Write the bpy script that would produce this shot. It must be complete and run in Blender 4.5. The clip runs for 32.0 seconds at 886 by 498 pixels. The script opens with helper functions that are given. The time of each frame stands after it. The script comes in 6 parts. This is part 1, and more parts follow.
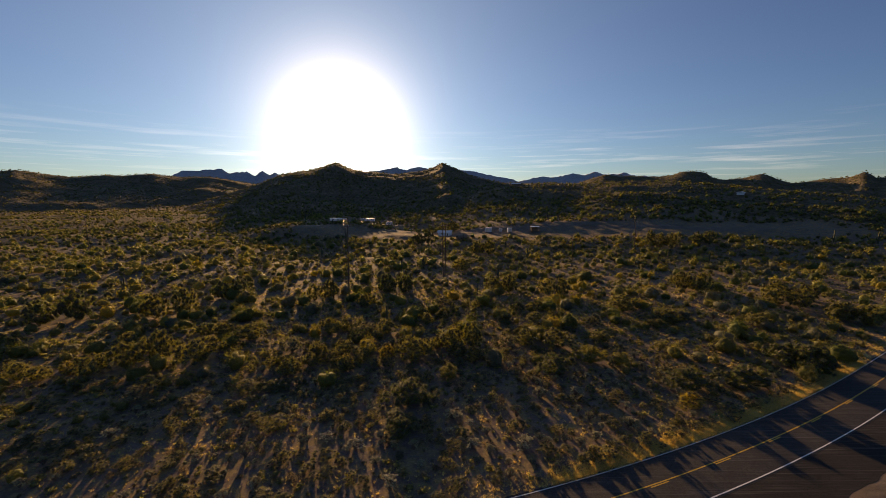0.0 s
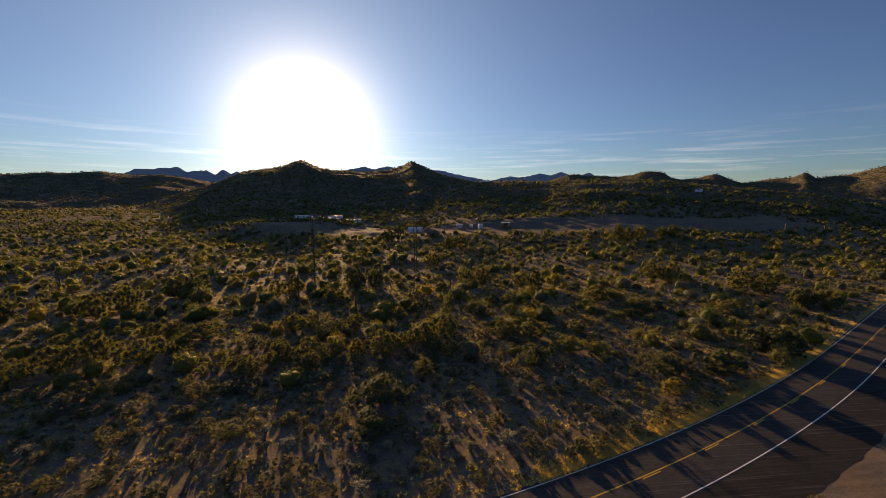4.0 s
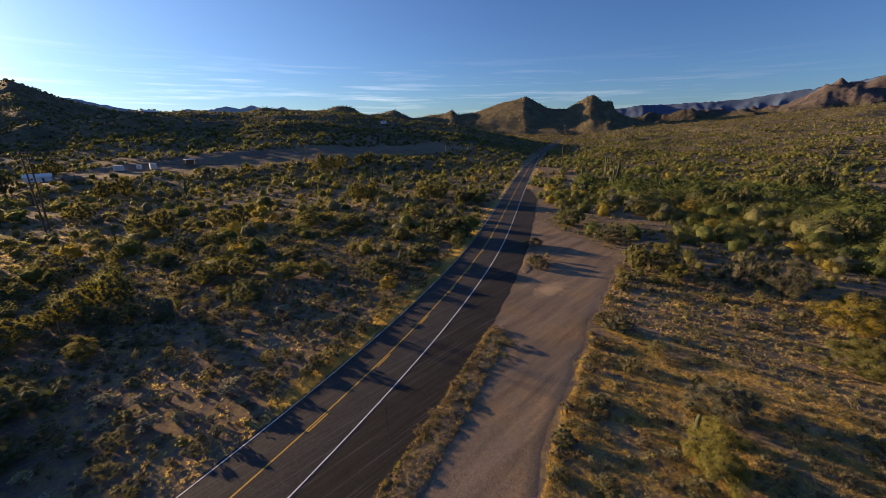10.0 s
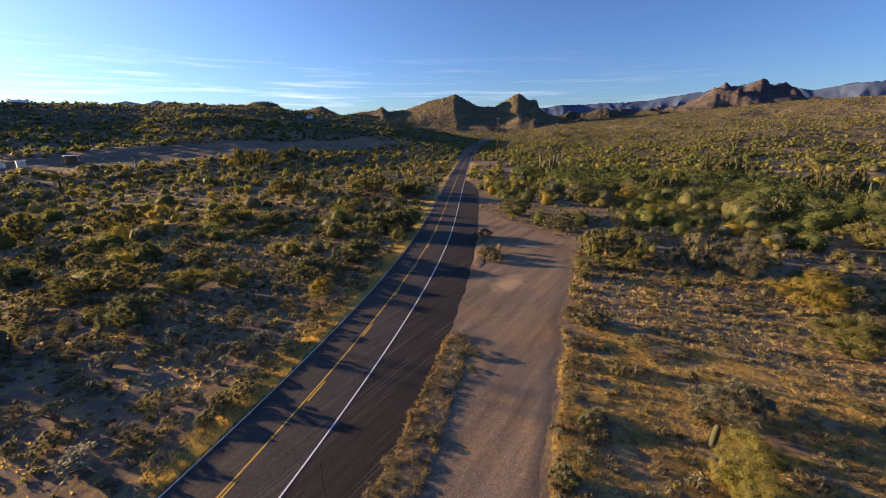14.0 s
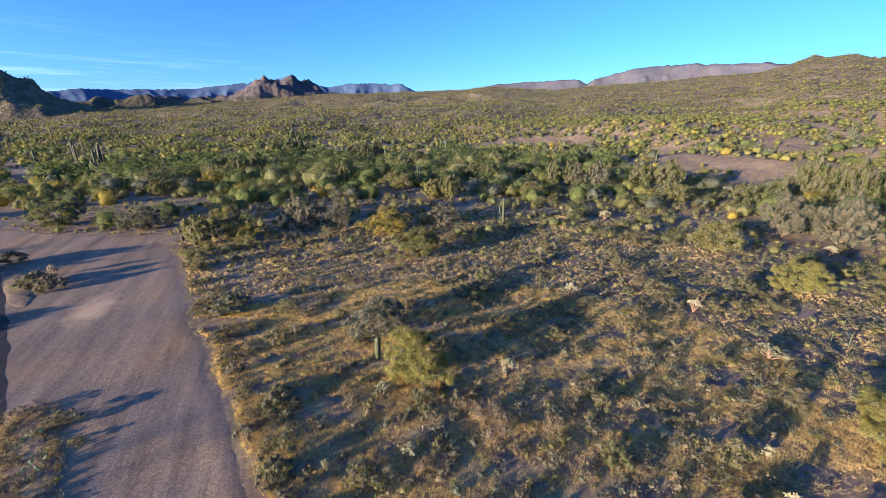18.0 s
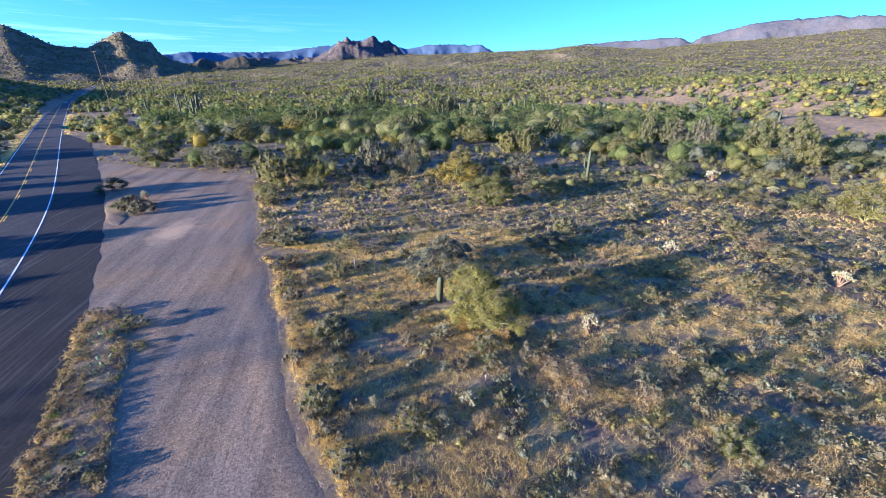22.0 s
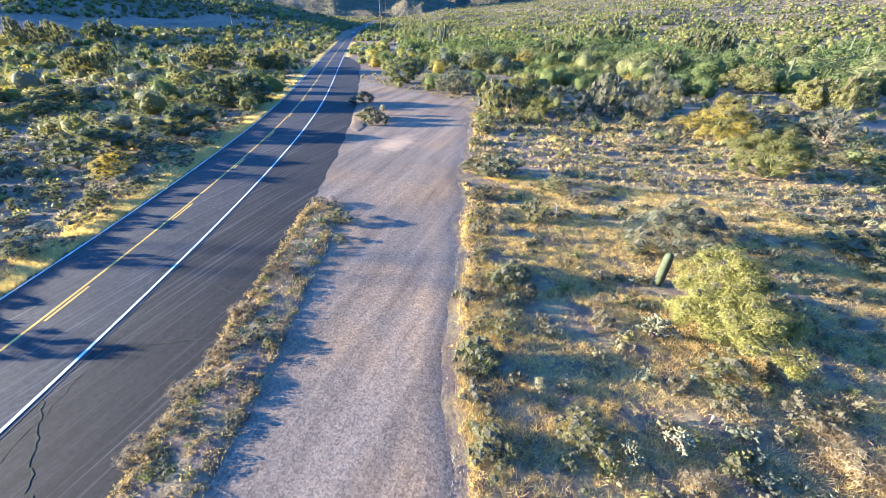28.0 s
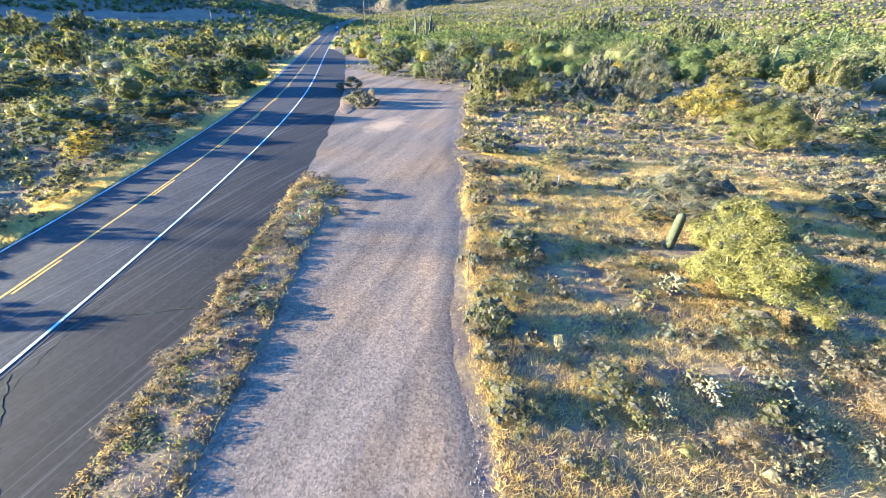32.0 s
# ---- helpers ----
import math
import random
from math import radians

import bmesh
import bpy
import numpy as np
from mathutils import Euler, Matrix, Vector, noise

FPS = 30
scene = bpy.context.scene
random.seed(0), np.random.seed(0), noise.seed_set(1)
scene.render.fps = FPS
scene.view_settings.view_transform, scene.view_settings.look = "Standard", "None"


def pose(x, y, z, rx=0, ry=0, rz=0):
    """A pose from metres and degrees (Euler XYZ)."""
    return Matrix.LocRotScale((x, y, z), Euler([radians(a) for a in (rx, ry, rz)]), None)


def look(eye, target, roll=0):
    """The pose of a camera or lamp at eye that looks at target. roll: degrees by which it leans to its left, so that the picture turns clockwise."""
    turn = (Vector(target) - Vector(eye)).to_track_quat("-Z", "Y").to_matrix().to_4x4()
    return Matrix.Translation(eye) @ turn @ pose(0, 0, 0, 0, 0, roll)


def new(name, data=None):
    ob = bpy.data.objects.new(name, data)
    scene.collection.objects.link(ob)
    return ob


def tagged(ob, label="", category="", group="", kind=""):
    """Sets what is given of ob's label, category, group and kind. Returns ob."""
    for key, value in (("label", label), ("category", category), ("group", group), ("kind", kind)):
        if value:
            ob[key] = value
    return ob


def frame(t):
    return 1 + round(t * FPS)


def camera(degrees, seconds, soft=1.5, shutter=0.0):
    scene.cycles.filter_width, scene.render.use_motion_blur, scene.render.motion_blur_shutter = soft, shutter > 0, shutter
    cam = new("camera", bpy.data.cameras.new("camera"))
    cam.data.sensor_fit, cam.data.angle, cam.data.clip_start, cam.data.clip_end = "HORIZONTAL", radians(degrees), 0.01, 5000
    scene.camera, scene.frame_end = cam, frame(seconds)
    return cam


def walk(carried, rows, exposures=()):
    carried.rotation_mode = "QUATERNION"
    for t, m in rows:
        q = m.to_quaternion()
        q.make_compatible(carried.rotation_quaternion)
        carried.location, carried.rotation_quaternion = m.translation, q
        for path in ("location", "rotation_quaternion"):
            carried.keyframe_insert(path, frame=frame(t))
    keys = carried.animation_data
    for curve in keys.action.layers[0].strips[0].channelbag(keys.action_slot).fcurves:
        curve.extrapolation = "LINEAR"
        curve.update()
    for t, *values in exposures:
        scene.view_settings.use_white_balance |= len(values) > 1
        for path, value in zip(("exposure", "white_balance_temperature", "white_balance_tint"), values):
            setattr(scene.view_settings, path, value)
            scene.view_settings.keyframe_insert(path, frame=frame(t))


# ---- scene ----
cam = camera(97.2, 32.0, soft=0.7)
# seconds, eye x y z, yaw, pitch, roll (degrees)
ROWS = [
    (0, 1.18, 0.30, 36.71, -0.94, -8.19, 0.08),
    (0.5, 1.17, 0.33, 36.17, -0.93, -8.15, 0.09),
    (1, 1.14, 0.60, 35.64, -0.91, -8.19, 0.16),
    (1.5, 0.97, 1.18, 35.21, -0.87, -8.23, 0.21),
    (2, 0.88, 1.96, 34.80, -0.80, -8.25, 0.13),
    (2.5, 0.83, 2.83, 34.49, -0.55, -8.23, 0.15),
    (4.5, 0.57, 5.41, 32.95, -12.08, -8.11, 0.05),
    (5, 0.78, 5.98, 32.34, -22.55, -8.12, -0.19),
    (5.5, 1.12, 6.53, 31.61, -28.87, -8.13, -0.34),
    (6, 1.45, 7.13, 30.89, -29.59, -8.91, -0.30),
    (6.5, 1.76, 7.63, 30.24, -29.47, -11.33, -0.42),
    (7, 1.97, 7.96, 29.66, -29.31, -13.46, -0.36),
    (7.5, 2.19, 8.22, 29.29, -29.28, -14.94, -0.47),
    (8, 2.32, 8.32, 28.93, -33.32, -15.84, -0.50),
    (8.5, 2.52, 8.49, 28.66, -38.93, -16.39, -0.56),
    (9, 2.70, 8.63, 28.44, -42.10, -16.76, -0.53),
    (9.5, 2.99, 8.85, 28.30, -44.29, -16.97, -0.48),
    (10, 3.54, 9.51, 28.05, -46.48, -17.12, -0.48),
    (10.5, 4.15, 10.21, 27.62, -47.59, -17.21, -0.57),
    (11, 4.87, 10.97, 27.19, -47.92, -17.22, -0.52),
    (11.5, 5.60, 11.80, 26.60, -48.60, -17.24, -0.51),
    (12, 6.50, 12.79, 26.06, -50.37, -17.33, -0.46),
    (12.5, 7.45, 13.88, 25.50, -51.02, -17.43, -0.39),
    (13, 8.39, 15.08, 25.06, -51.77, -17.45, -0.36),
    (13.5, 9.18, 16.13, 24.66, -52.56, -17.39, -0.35),
    (14, 9.93, 16.81, 24.25, -56.14, -17.38, -0.38),
    (14.5, 10.40, 17.24, 23.80, -64.79, -17.41, -0.33),
    (16.5, 11.40, 18.62, 22.14, -90.04, -17.38, -0.60),
    (17, 11.54, 18.92, 21.67, -101.20, -17.45, -0.49),
    (17.5, 11.81, 19.15, 21.23, -109.09, -17.92, -0.33),
    (18, 12.08, 19.29, 20.84, -112.86, -19.07, -0.36),
    (18.5, 12.22, 19.42, 20.41, -114.31, -19.86, -0.32),
    (19, 12.32, 19.50, 19.95, -114.82, -20.33, -0.34),
    (19.5, 12.42, 19.50, 19.47, -114.74, -20.65, -0.37),
    (20, 12.69, 19.44, 18.99, -114.59, -20.84, -0.38),
    (20.5, 13.15, 19.22, 18.47, -113.72, -21.04, -0.38),
    (21, 13.81, 18.97, 18.02, -109.42, -21.92, -0.31),
    (21.5, 14.59, 18.81, 17.46, -103.52, -22.94, -0.21),
    (22, 15.23, 18.67, 16.67, -102.37, -23.67, -0.13),
    (22.5, 16.08, 18.45, 15.87, -102.18, -24.21, -0.18),
    (23, 16.84, 18.18, 15.23, -98.85, -24.48, -0.16),
    (23.5, 17.67, 18.20, 14.99, -90.35, -24.93, -0.17),
    (24, 18.31, 18.31, 14.96, -80.18, -25.98, -0.21),
    (24.5, 18.78, 18.45, 14.99, -72.35, -26.96, -0.20),
    (25, 19.15, 18.53, 14.86, -70.38, -27.64, -0.17),
    (25.5, 19.44, 18.60, 14.77, -70.39, -28.61, -0.17),
    (27.5, 19.85, 18.97, 14.11, -70.62, -30.65, -0.20),
    (28, 19.91, 19.15, 13.91, -71.22, -30.86, -0.13),
    (28.5, 19.91, 19.30, 13.74, -71.61, -30.92, -0.19),
    (29, 19.87, 19.48, 13.54, -71.74, -30.90, -0.14),
    (29.5, 19.82, 19.54, 13.26, -71.76, -30.83, -0.16),
    (30, 19.81, 19.58, 13.05, -71.95, -30.81, -0.10),
    (30.5, 19.82, 19.67, 12.80, -72.34, -30.82, -0.04),
    (31, 19.73, 19.76, 12.40, -72.35, -30.92, -0.09),
    (31.5, 19.70, 19.87, 12.00, -72.69, -31.03, 0.03),
    (32, 19.68, 20.06, 11.63, -73.39, -31.03, 0.03),
]
EXPOSURES = [(0.0, -0.1, 10200, 26), (4.0, -0.12, 9600, 26), (9.0, 0.25, 7600, 22), (14.0, 0.85, 7700, 27), (17.0, 1.3, 6000, 21), (19.0, 1.38, 5250, 20),
             (21.5, 1.6, 4850, 19), (23.0, 1.85, 4850, 19), (28.0, 2.52, 5050, 9), (32.0, 2.63, 5100, 6)]
walk(cam, [(t, pose(x, y, z, 90 + pitch, 0, yaw) @ pose(0, 0, 0, 0, 0, roll)) for t, x, y, z, yaw, pitch, roll in ROWS], EXPOSURES)

# ---- sky and sun ----
SUN_AZ, SUN_EL = -13.4, 8.5          # degrees clockwise from +y, and above the horizon
SUN_DIR = Vector((math.sin(radians(SUN_AZ)) * math.cos(radians(SUN_EL)), math.cos(radians(SUN_AZ)) * math.cos(radians(SUN_EL)), math.sin(radians(SUN_EL))))
sun = new("sun", bpy.data.lights.new("sun", "SUN"))
sun.data.energy, sun.data.angle, sun.data.color = 7.0, radians(0.6), (1.0, 0.76, 0.45)
sun.matrix_world = look((0, 0, 60), Vector((0, 0, 60)) - SUN_DIR)


def make_world():
    w = bpy.data.worlds.new("sky")
    scene.world = w
    w.use_nodes = True
    t = w.node_tree
    t.nodes.clear()
    N, L = t.nodes.new, t.links.new

    def calc(op, a, b=None, c=None):
        n = N("ShaderNodeMath")
        n.operation = op
        for i, v in enumerate((a, b, c)):
            if v is None:
                continue
            if isinstance(v, (int, float)):
                n.inputs[i].default_value = v
            else:
                L(v, n.inputs[i])
        return n.outputs[0]

    out, bg = N("ShaderNodeOutputWorld"), N("ShaderNodeBackground")
    sky = N("ShaderNodeTexSky")
    sky.sky_type, sky.sun_disc = "NISHITA", False
    sky.sun_elevation, sky.sun_rotation = radians(SUN_EL), radians(SUN_AZ % 360)
    sky.altitude, sky.air_density, sky.dust_density, sky.ozone_density = 700, 1.0, 0.15, 4.0
    co = N("ShaderNodeTexCoord").outputs["Generated"]
    dot = N("ShaderNodeVectorMath")
    dot.operation = "DOT_PRODUCT"
    L(co, dot.inputs[0])
    dot.inputs[1].default_value = SUN_DIR
    ang = calc("MULTIPLY", calc("ARCCOSINE", calc("MINIMUM", dot.outputs["Value"], 0.99999)), 57.2958)
    # bright aureole of the low sun, and a wide pale haze round it
    core = calc("MULTIPLY", calc("EXPONENT", calc("MULTIPLY", calc("POWER", calc("DIVIDE", ang, 3.9), 1.15), -1.0)), GLOW_CORE)
    halo = calc("MULTIPLY", calc("EXPONENT", calc("DIVIDE", ang, -17.0)), GLOW_HALO)
    # thin streaks of high cloud near the horizon
    mp = N("ShaderNodeMapping")
    L(co, mp.inputs["Vector"])
    mp.inputs["Scale"].default_value = (2.6, 2.6, 62.0)
    nz = N("ShaderNodeTexNoise")
    L(mp.outputs[0], nz.inputs["Vector"])
    nz.inputs["Scale"].default_value, nz.inputs["Detail"].default_value, nz.inputs["Roughness"].default_value = 1.6, 6.0, 0.6
    sep = N("ShaderNodeSeparateXYZ")
    L(co, sep.inputs[0])
    band = N("ShaderNodeValToRGB")
    L(sep.outputs["Z"], band.inputs[0])
    e = band.color_ramp.elements
    e[0].position, e[0].color = 0.02, (0.5, 0.5, 0.5, 1)
    e[1].position, e[1].color = 0.16, (0, 0, 0, 1)
    m = e.new(0.065)
    m.color = (1, 1, 1, 1)
    side = calc("MULTIPLY_ADD", sep.outputs["Y"], 0.9, 0.1)
    streak = N("ShaderNodeMapRange")
    L(nz.outputs["Fac"], streak.inputs["Value"])
    streak.inputs["From Min"].default_value, streak.inputs["From Max"].default_value = 0.50, 0.74
    cloud = calc("MULTIPLY", calc("MULTIPLY", streak.outputs[0], band.outputs[0]), calc("MAXIMUM", side, 0.0))
    cloud = calc("MULTIPLY", cloud, CLOUD)
    add = N("ShaderNodeMixRGB")
    add.blend_type = "ADD"
    add.inputs[0].default_value = 1.0
    tint = N("ShaderNodeMixRGB")
    tint.blend_type = "MULTIPLY"
    tint.inputs[0].default_value = 1.0
    tint.inputs[1].default_value = (1.0, 0.95, 0.86, 1)
    haze = N("ShaderNodeMixRGB")
    haze.blend_type = "MULTIPLY"
    haze.inputs[0].default_value = 1.0
    haze.inputs[1].default_value = (0.52, 0.86, 1.12, 1)
    L(halo, haze.inputs[2])
    both = N("ShaderNodeMixRGB")
    both.blend_type = "ADD"
    both.inputs[0].default_value = 1.0
    L(tint.outputs[0], both.inputs[1])
    L(haze.outputs[0], both.inputs[2])
    L(calc("ADD", core, cloud), tint.inputs[2])
    blue = N("ShaderNodeMixRGB")
    blue.blend_type = "MULTIPLY"
    blue.inputs[0].default_value = 1.0
    blue.inputs[2].default_value = (0.71, 1.0, 1.37, 1)
    L(sky.outputs[0], blue.inputs[1])
    L(blue.outputs[0], add.inputs[1])
    L(both.outputs[0], add.inputs[2])
    L(add.outputs[0], bg.inputs[0])
    bg.inputs[1].default_value = SKY
    L(bg.outputs[0], out.inputs[0])


SKY, GLOW_CORE, GLOW_HALO, CLOUD = 0.096, 54.0, 8.5, 3.6
make_world()

# ---- materials ----


class Nodes:
    """A small wrapper round one material's node tree."""

    def __init__(self, name):
        self.m = bpy.data.materials.new(name)
        self.m.use_nodes = True
        self.t = self.m.node_tree
        self.b = self.t.nodes["Principled BSDF"]
        self.out = self.t.nodes["Material Output"]

    def add(self, kind, **inputs):
        n = self.t.nodes.new("ShaderNode" + kind)
        for k, v in inputs.items():
            k = k.replace("_", " ")
            if hasattr(v, "links"):
                self.t.links.new(v, n.inputs[k])
            else:
                n.inputs[k].default_value = v
        return n

    def link(self, a, b):
        self.t.links.new(a, b)

    def position(self, scale=(1, 1, 1), turn=0.0):
        g = self.t.nodes.new("ShaderNodeNewGeometry")
        mp = self.add("Mapping", Scale=scale, Rotation=(0, 0, radians(turn)))
        self.link(g.outputs["Position"], mp.inputs["Vector"])
        return mp.outputs[0]

    def noise(self, vec, scale, detail=4.0, rough=0.55):
        return self.add("TexNoise", Vector=vec, Scale=scale, Detail=detail, Roughness=rough).outputs["Fac"]

    def ramp(self, fac, stops):
        n = self.t.nodes.new("ShaderNodeValToRGB")
        self.link(fac, n.inputs[0])
        e = n.color_ramp.elements
        while len(e) < len(stops):
            e.new(0.5)
        for el, (p, c) in zip(e, stops):
            el.position, el.color = p, (*c, 1)
        return n.outputs[0]

    def mix(self, fac, a, b, mode="MIX"):
        n = self.t.nodes.new("ShaderNodeMixRGB")
        n.blend_type = mode
        for i, v in enumerate((fac, a, b)):
            if hasattr(v, "links"):
                self.link(v, n.inputs[i])
            else:
                n.inputs[i].default_value = v if isinstance(v, (int, float)) else (*v, 1)
        return n.outputs[0]

    def bump(self, height, strength, distance):
        n = self.add("Bump", Strength=strength, Distance=distance, Height=height)
        self.link(n.outputs[0], self.b.inputs["Normal"])

    def done(self, colour, rough=0.9, spec=0.2, metal=0.0):
        if hasattr(colour, "links"):
            self.link(colour, self.b.inputs["Base Color"])
        else:
            self.b.inputs["Base Color"].default_value = (*colour, 1)
        self.b.inputs["Roughness"].default_value = rough
        self.b.inputs["Specular IOR Level"].default_value = spec
        self.b.inputs["Metallic"].default_value = metal
        return self.m


def earth(name, a, b, c, patch=0.12, grain=3.0, bump=0.5):
    """Loose desert soil: broad patches, small grain, grit."""
    n = Nodes(name)
    p = n.position()
    broad = n.ramp(n.noise(p, patch, 5, 0.6), [(0.35, a), (0.62, b)])
    fine = n.ramp(n.noise(p, grain, 8, 0.7), [(0.3, (0.55, 0.55, 0.55)), (0.7, (1.2, 1.2, 1.2))])
    col = n.mix(1.0, broad, fine, "MULTIPLY")
    spots = n.ramp(n.noise(p, 0.55, 6, 0.65), [(0.45, (0, 0, 0)), (0.58, (1, 1, 1))])
    col = n.mix(spots, col, n.mix(1.0, (*c,), fine, "MULTIPLY"))
    n.bump(n.noise(p, 2.5, 10, 0.75), bump, 0.25)
    return n.done(col, 0.95, 0.1)


def leafy(name, a, b, thin=0.45, rough=0.7):
    """Foliage: two tones that change from plant to plant and from leaf to leaf; light shines through."""
    n = Nodes(name)
    p = n.position()
    plant = n.noise(p, 0.35, 3)
    isl = n.t.nodes.new("ShaderNodeNewGeometry").outputs["Random Per Island"]
    obr = n.t.nodes.new("ShaderNodeObjectInfo").outputs["Random"]
    f = n.add("MixRGB", Fac=0.5)
    n.link(plant, f.inputs[1])
    n.link(obr, f.inputs[2])
    col = n.ramp(f.outputs[0], [(0.3, a), (0.7, b)])
    vary = n.ramp(isl, [(0.0, (0.75, 0.75, 0.75)), (1.0, (1.35, 1.32, 1.25))])
    col = n.mix(1.0, col, vary, "MULTIPLY")
    grain = n.noise(p, 4.5, 4, 0.7)
    col = n.mix(1.0, col, n.ramp(grain, [(0.36, (0.65, 0.65, 0.65)), (0.66, (1.2, 1.2, 1.2))]), "MULTIPLY")
    n.bump(grain, 0.5, 0.2)
    n.done(col, rough, 0.25)
    tr = n.t.nodes.new("ShaderNodeBsdfTranslucent")
    n.link(n.mix(1.0, col, (1.22, 1.16, 0.55), "MULTIPLY"), tr.inputs[0])
    mx = n.add("MixShader", Fac=min(thin + 0.15, 0.5))
    n.link(n.b.outputs[0], mx.inputs[1])
    n.link(tr.outputs[0], mx.inputs[2])
    n.link(mx.outputs[0], n.out.inputs[0])
    return n.m


def plain(name, a, b, scale=4.0, rough=0.8, spec=0.3, bump=0.2, metal=0.0, stretch=(1, 1, 1), turn=0.0):
    """Two-tone surface with grain at two scales."""
    n = Nodes(name)
    p = n.position(stretch, turn)
    col = n.ramp(n.noise(p, scale, 6, 0.65), [(0.3, a), (0.7, b)])
    fine = n.ramp(n.noise(p, scale * 9, 4, 0.6), [(0.3, (0.82, 0.82, 0.82)), (0.7, (1.12, 1.12, 1.12))])
    n.bump(n.noise(p, scale * 5, 6, 0.7), bump, 0.03)
    return n.done(n.mix(1.0, col, fine, "MULTIPLY"), rough, spec, metal)


def paving(name, a, b, turn):
    """Worn asphalt: wheel tracks along the road, patches, fine chips."""
    n = Nodes(name)
    p = n.position()
    q = n.position((0.05, 1.1, 1.0), turn)
    col = n.ramp(n.noise(q, 1.3, 5, 0.6), [(0.3, a), (0.7, b)])
    stain = n.ramp(n.noise(p, 0.25, 6, 0.65), [(0.3, (0.78, 0.78, 0.8)), (0.7, (1.15, 1.14, 1.1))])
    col = n.mix(1.0, col, stain, "MULTIPLY")
    chips = n.ramp(n.noise(p, 45.0, 3, 0.7), [(0.35, (0.75, 0.75, 0.75)), (0.7, (1.3, 1.3, 1.3))])
    col = n.mix(1.0, col, chips, "MULTIPLY")
    mottle = n.ramp(n.noise(p, 5.0, 8, 0.75), [(0.36, (0.6, 0.6, 0.62)), (0.64, (1.38, 1.36, 1.32))])
    col = n.mix(1.0, col, mottle, "MULTIPLY")
    scuff = n.ramp(n.noise(n.position((0.03, 2.2, 1.0), turn), 1.7, 5, 0.7), [(0.54, (0, 0, 0)), (0.68, (0.45, 0.45, 0.45))])
    col = n.mix(scuff, col, (0.16, 0.15, 0.145))
    n.bump(n.noise(p, 40.0, 4, 0.7), 0.25, 0.01)
    return n.done(col, 0.85, 0.18)


def gravelly(name):
    """Packed gravel: stony grain, smooth pale wheel lanes that run along the pull-out."""
    n = Nodes(name)
    p = n.position()
    q = n.position((0.09, 1.0, 1.0), -22)
    base = n.ramp(n.noise(q, 0.55, 5, 0.6), [(0.30, (0.138, 0.108, 0.077)), (0.68, (0.285, 0.218, 0.146))])
    sandy = n.ramp(n.noise(p, 0.09, 4, 0.6), [(0.45, (0.95, 0.95, 1.0)), (0.68, (1.25, 1.08, 0.88))])
    col = n.mix(1.0, base, sandy, "MULTIPLY")
    v = n.add("TexVoronoi", Vector=p, Scale=14.0)
    stones = n.ramp(v.outputs["Color"], [(0.15, (0.45, 0.45, 0.47)), (0.85, (1.5, 1.47, 1.43))])
    col = n.mix(0.6, col, n.mix(1.0, col, stones, "MULTIPLY"))
    mottle = n.ramp(n.noise(p, 2.2, 8, 0.75), [(0.34, (0.84, 0.84, 0.85)), (0.64, (1.1, 1.1, 1.09))])
    col = n.mix(1.0, col, mottle, "MULTIPLY")
    # a patch of fine pale sand, worn smooth where cars turn
    c = n.add("Mapping", Vector=p, Location=(-64.4, -40.7, 0.0))
    c2 = n.add("Mapping", Vector=c.outputs[0], Rotation=(0, 0, radians(-25)), Scale=(0.11, 0.2, 0.0))
    d = n.add("VectorMath", Vector=c2.outputs[0])
    d.operation = "LENGTH"
    far = n.add("Math")
    far.operation = "MULTIPLY_ADD"
    n.link(n.noise(p, 0.5, 6, 0.65), far.inputs[0])
    far.inputs[1].default_value = 0.9
    n.link(d.outputs["Value"], far.inputs[2])
    sand = n.ramp(far.outputs[0], [(0.6, (1, 1, 1)), (1.0, (0, 0, 0))])
    col = n.mix(sand, col, n.mix(1.0, (0.46, 0.32, 0.19), n.ramp(n.noise(p, 7.0, 6, 0.7), [(0.3, (0.8, 0.8, 0.8)), (0.7, (1.15, 1.15, 1.15))]), "MULTIPLY"))
    h = n.mix(0.5, n.noise(p, 9.0, 8, 0.75), n.noise(q, 3.0, 4, 0.6))
    n.bump(h, 0.7, 0.06)
    return n.done(col, 0.93, 0.15)


def rocky(name, a, b, c, scale=0.02, scrub=None, line=0.0, rugged=1.0):
    """Hillside rock and scrub seen from afar, with ledges; scrub grows up to a ragged line in metres."""
    n = Nodes(name)
    p = n.position((1, 1, 1.3))
    col = n.ramp(n.noise(p, scale, 10, 0.68), [(0.32, a), (0.52, b), (0.68, c)])
    if scrub:
        z = n.t.nodes.new("ShaderNodeSeparateXYZ")
        n.link(n.position(), z.inputs[0])
        up = n.add("Math")
        up.operation = "MULTIPLY_ADD"
        n.link(n.noise(p, scale * 0.8, 8, 0.7), up.inputs[0])
        up.inputs[1].default_value = -1.6
        high = n.add("Math")
        high.operation = "DIVIDE"
        n.link(z.outputs["Z"], high.inputs[0])
        high.inputs[1].default_value = line
        n.link(high.outputs[0], up.inputs[2])
        col = n.mix(n.ramp(up.outputs[0], [(0.0, (0, 0, 0)), (0.25, (1, 1, 1))]), scrub, col)
    speck = n.ramp(n.noise(n.position(), scale * 9, 8, 0.75), [(0.38, (1 - 0.5 * rugged,) * 3), (0.62, (1.0 + 0.15 * rugged,) * 3)])
    n.bump(n.noise(p, scale * 2, 8, 0.65), 0.6 * rugged, 35.0)
    return n.done(n.mix(1.0, col, speck, "MULTIPLY"), 0.95, 0.05)


